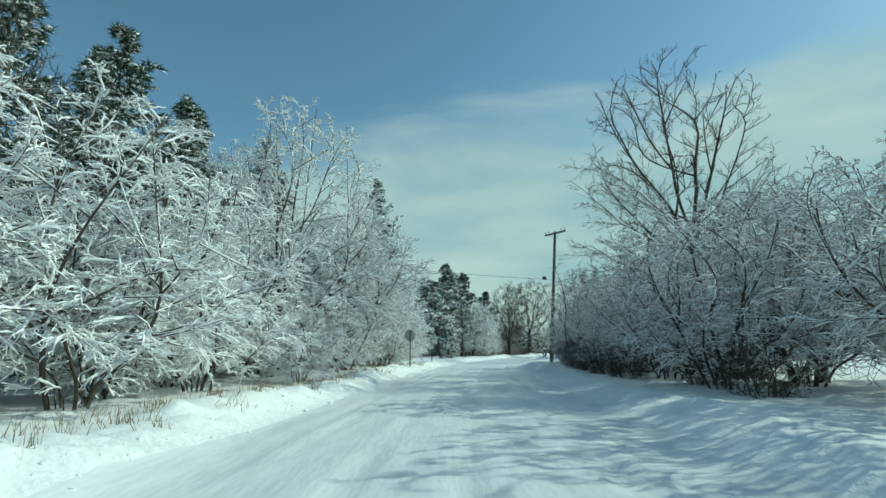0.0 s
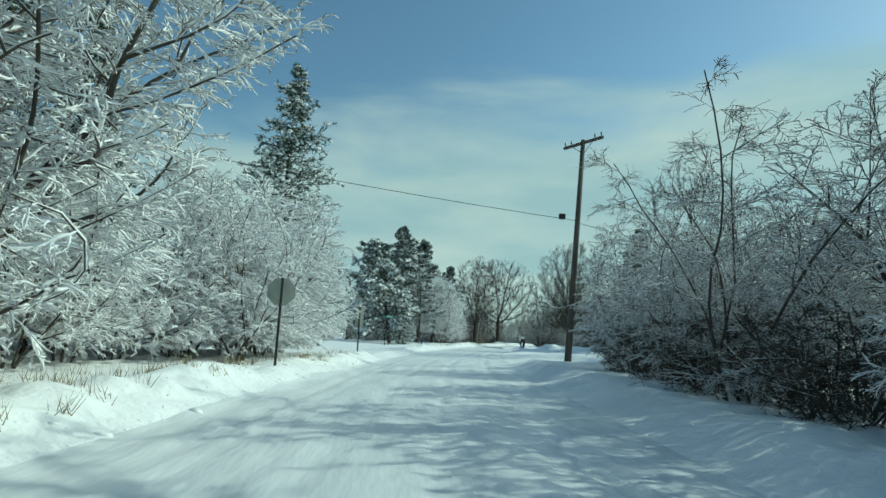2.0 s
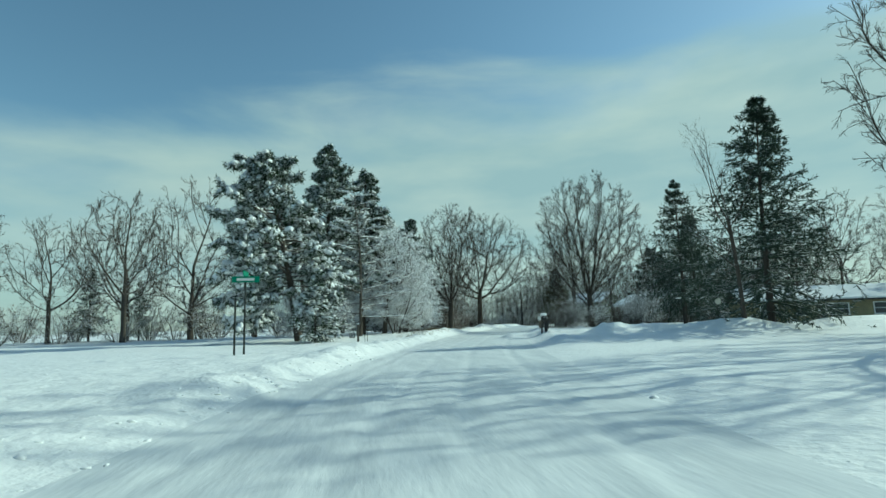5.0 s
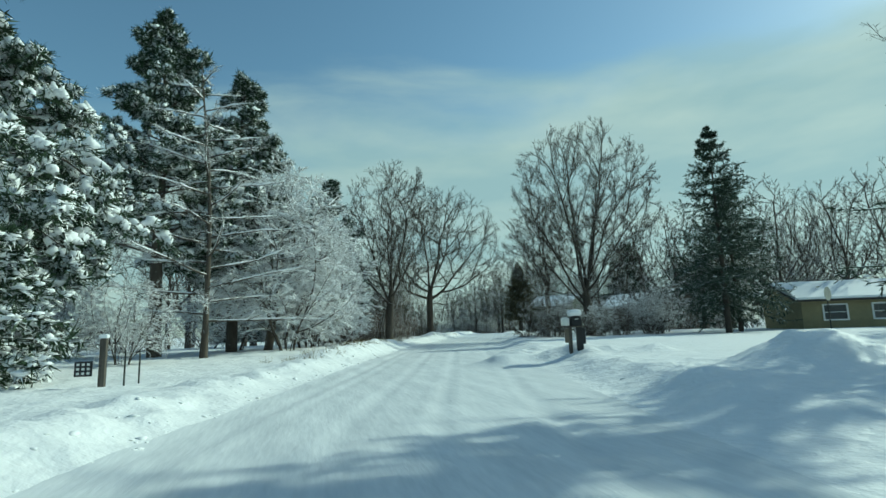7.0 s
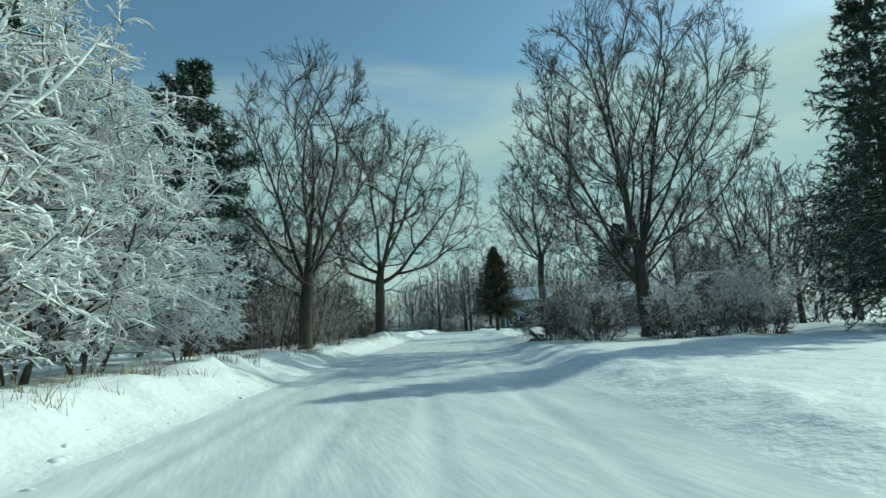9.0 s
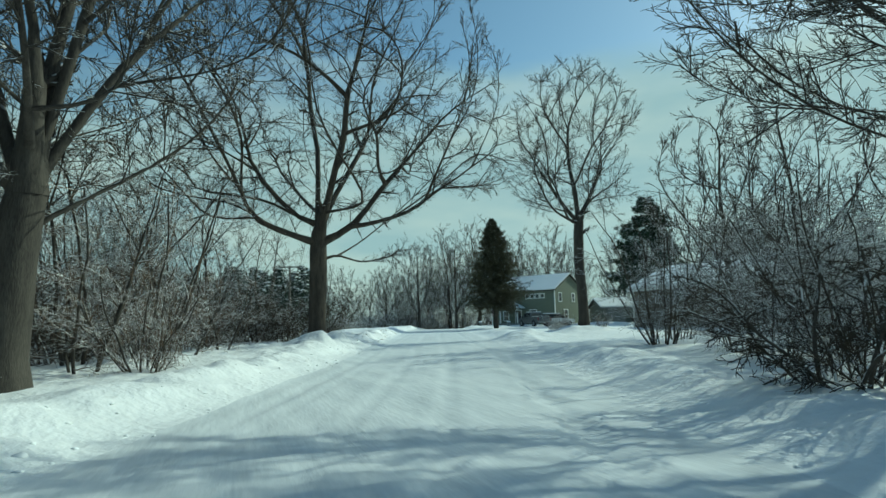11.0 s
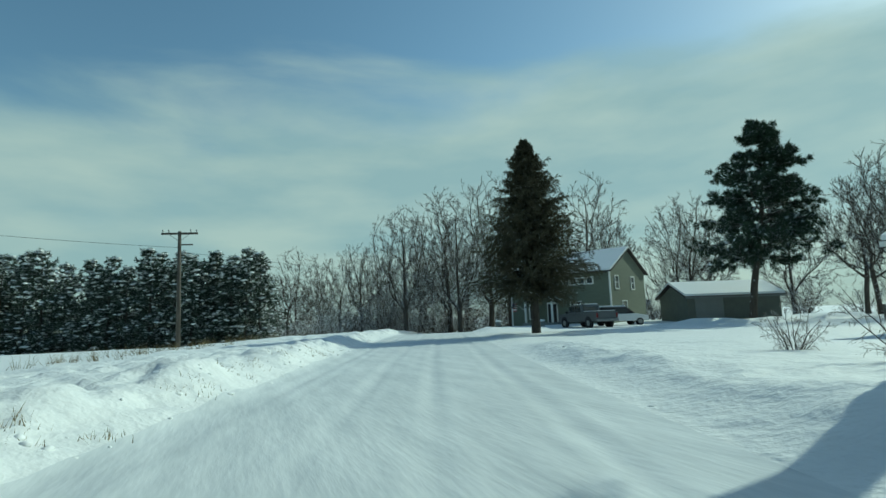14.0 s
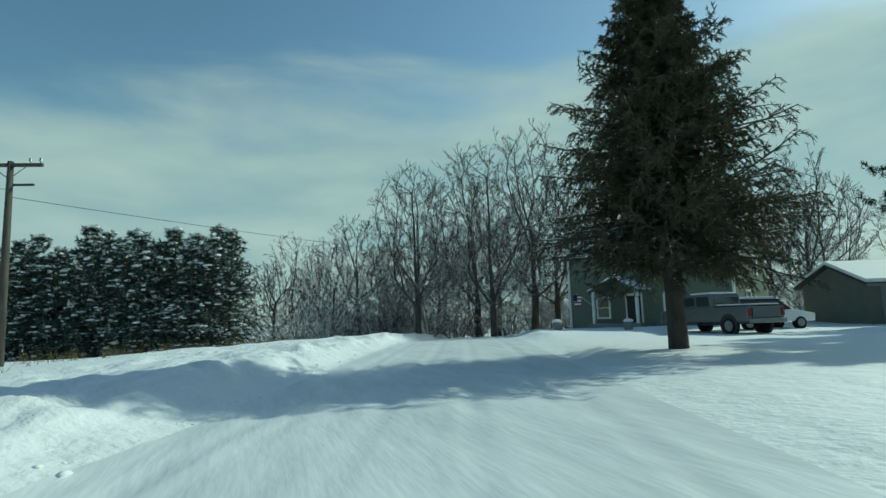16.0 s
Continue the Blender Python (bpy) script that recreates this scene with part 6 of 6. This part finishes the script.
def pickup(m):
    top = empty("pickup_truck", m, "silver crew-cab pickup truck parked in the snow by the house", "pickup truck")
    part("body", side_body([(-2.85, 0.55), (2.8, 0.5), (2.85, 0.95), (2.7, 1.12), (1.5, 1.2), (-2.85, 1.25)], 1.95), SILVER, top)
    cab = part("cab", side_body([(-0.75, 1.15), (1.65, 1.15), (0.85, 1.85), (-0.55, 1.88)], 1.72, 0.06), SILVER, top)
    for s in (-1, 1):
        part("side_window", boxed(0.75, s * 0.865, 1.52, 0.75, 0.02, 0.42, 0.02), GLASS, cab)
        part("side_window", boxed(-0.15, s * 0.865, 1.52, 0.8, 0.02, 0.45, 0.02), GLASS, cab)
    part("rear_window", boxed(-0.70, 0, 1.52, 0.02, 1.35, 0.4, 0.01, Matrix.Rotation(-0.2, 4, "Y")), GLASS, cab)
    part("windscreen", boxed(1.27, 0, 1.52, 0.02, 1.45, 0.66, 0.01, Matrix.Rotation(-0.85, 4, "Y")), GLASS, cab)
    part("bed_cover", boxed(-1.85, 0, 1.27, 1.9, 1.75, 0.07, 0.02), BLACK, top, "black cover over the bed")
    part("snow_cap", boxed(0.12, 0, 1.91, 1.3, 1.5, 0.08, 0.03), PAD, top, "snow left on the roof")
    part("bumper", boxed(-2.92, 0, 0.62, 0.16, 1.9, 0.2, 0.04), METAL, top)
    part("tailgate", boxed(-2.87, 0, 0.98, 0.05, 1.5, 0.46, 0.02), SILVER, top)
    part("bed_snow", boxed(-1.85, 0, 1.325, 1.85, 1.6, 0.06, 0.025), PAD, top, "thin snow on the bed cover")
    for s in (-1, 1):
        part("door_handle", boxed(0.25, s * 0.985, 1.02, 0.16, 0.03, 0.03, 0.008), BLACK, top)
        part("side_mirror", boxed(1.25, s * 1.08, 1.28, 0.10, 0.20, 0.16, 0.03), BLACK, top)
        part("sill_step", boxed(0.05, s * 0.98, 0.46, 2.3, 0.12, 0.06, 0.02), BLACK, top)
        part("headlight", boxed(2.82, s * 0.80, 0.98, 0.08, 0.32, 0.18, 0.02), METAL, top)
    part("bumper", boxed(2.85, 0, 0.58, 0.16, 1.9, 0.22, 0.04), METAL, top)
    for s in (-1, 1):
        part("tail_light", boxed(-2.87, s * 0.88, 1.0, 0.05, 0.14, 0.34, 0.015), material("red_lens", (0.25, 0.02, 0.02), 0.3, bump=0.0), top)
        for x in (-1.75, 1.85):
            wheel(top, x, s * 0.86, 0.40, s)
            part("wheel_arch", rod((x, s * 0.84, 0.44), (x, s * 0.985, 0.44), 0.50, 0.50, 20), BLACK, top)
    return top


def suv(m):
    top = empty("parked_car", m, "white car with dark windows and snow on its roof", "car")
    part("body", side_body([(-2.2, 0.4), (2.2, 0.4), (2.25, 0.8), (1.2, 1.0), (-2.25, 1.05)], 1.8), CARWHITE, top)
    cab = part("cab", side_body([(-2.1, 0.98), (1.15, 0.98), (0.35, 1.58), (-1.85, 1.6)], 1.6, 0.06), BLACK, top)
    part("roof_panel", boxed(-0.75, 0, 1.60, 2.1, 1.45, 0.06, 0.02), CARWHITE, top)
    part("snow_cap", boxed(-0.75, 0, 1.67, 2.0, 1.4, 0.1, 0.04), PAD, top, "snow left on the roof")
    for s in (-1, 1):
        part("side_window", boxed(-0.1, s * 0.805, 1.28, 0.9, 0.02, 0.36, 0.02), GLASS, cab)
        part("side_window", boxed(-1.2, s * 0.805, 1.28, 1.0, 0.02, 0.36, 0.02), GLASS, cab)
        part("headlight", boxed(2.18, s * 0.68, 0.74, 0.12, 0.3, 0.14, 0.02), METAL, top)
        for x in (-1.35, 1.4):
            wheel(top, x, s * 0.80, 0.34, s)
    return top


pickup(Matrix.Translation((53.9, 168.2, gz(53.9, 168.2) - 0.04)) @ Matrix.Rotation(radians(86), 4, "Z"))
suv(Matrix.Translation((58.0, 169.2, gz(58.0, 169.2) - 0.04)) @ Matrix.Rotation(math.atan2(-0.25, 0.97), 4, "Z"))

# small things in the house's front yard
for x, y, c in ((53.0, 173.6, "pale planter under snow in front of the porch"), (49.8, 176.0, "pale planter under snow in front of the porch")):
    o_ = stand("planter", x, y, c, "planter", "planters")
    part("pot", rod((0, 0, -0.1), (0, 0, 0.55), 0.22, 0.27, 14), GREYWALL, o_, smooth=True)
    bmc = bmesh.new()
    bmesh.ops.create_icosphere(bmc, subdivisions=2, radius=0.29)
    bmesh.ops.scale(bmc, vec=(1, 1, 0.5), verts=bmc.verts)
    bmesh.ops.translate(bmc, vec=(0, 0, 0.56), verts=bmc.verts)
    part("snow_cap", bmc, PAD, o_, smooth=True)

# yard fence far right
fe = stand("yard_fence", 66.0, 153.5, "low dark rail fence along the yard", "fence", turn=-0.3)
for i in range(5):
    part("fence_post", boxed(i * 2.2, 0, 0.45, 0.12, 0.12, 1.3, 0.01), BROWNWALL, fe)
for z_ in (0.55, 0.95):
    part("rail", boxed(4.4, -0.07, z_, 9.0, 0.05, 0.12, 0.01), BROWNWALL, fe)

# ---- loose stuff ----
rng_s = np.random.default_rng(8)
n = 1500
yy = rng_s.uniform(2, 168, n)
side_ = rng_s.random(n) < 0.985
uu = np.where(side_, LEFT_EDGE - np.abs(rng_s.normal(0.45, 0.5, n)), RIGHT_EDGE + np.abs(rng_s.normal(0.4, 0.5, n)))
xx = uu + road_x(yy)
C = np.stack((xx, yy, ground_z(xx, yy) - 0.012), -1)
clods = new("snow_clods", mesh_of("snow_clods", [(*blobs(C, rng_s.gamma(1.8, 0.012, n).clip(0, 0.07) + 0.012, rng_s, 0.6), 0)], [PAD]))
tagged(clods, "broken lumps of ploughed snow along the road's edges", "snow", kind="stuff")


def tufts(name, n, ylo, yhi, ulo, uhi, h, label, seed):
    r = np.random.default_rng(seed)
    c = int(n / 14)
    cy, cu = r.uniform(ylo, yhi, c), r.uniform(ulo, uhi, c)
    y = np.repeat(cy, 14) + r.normal(0, 0.12, c * 14)
    x = np.repeat(cu, 14) + r.normal(0, 0.10, c * 14) + road_x(y)
    P = np.stack((x, y, ground_z(x, y) - 0.03), -1)
    d = unit(np.stack((0.4 * r.normal(size=len(x)), 0.4 * r.normal(size=len(x)), np.ones(len(x))), -1))
    ob = new(name, mesh_of(name, [(*spikes(P, d, r.uniform(0.4, 1.0, len(x)) * h, np.full(len(x), 0.006), r), 0)], [GRASS], False))
    return tagged(ob, label, "grass", kind="stuff")


tufts("dry_grass", 2600, 4, 44, -6.4, -4.2, 0.36, "dry brown grass poking through the snow", 3)
tufts("dry_grass", 1400, 88, 112, -6.5, -4.6, 0.35, "dry brown grass poking through the snow", 4)
tufts("dry_grass", 420, 138, 152, -4.6, -3.7, 0.16, "dry brown grass poking through the snow", 5)
tufts("dry_grass", 2200, 150, 190, -18, -11.0, 0.7, "tall dry weeds at the field's edge", 6)
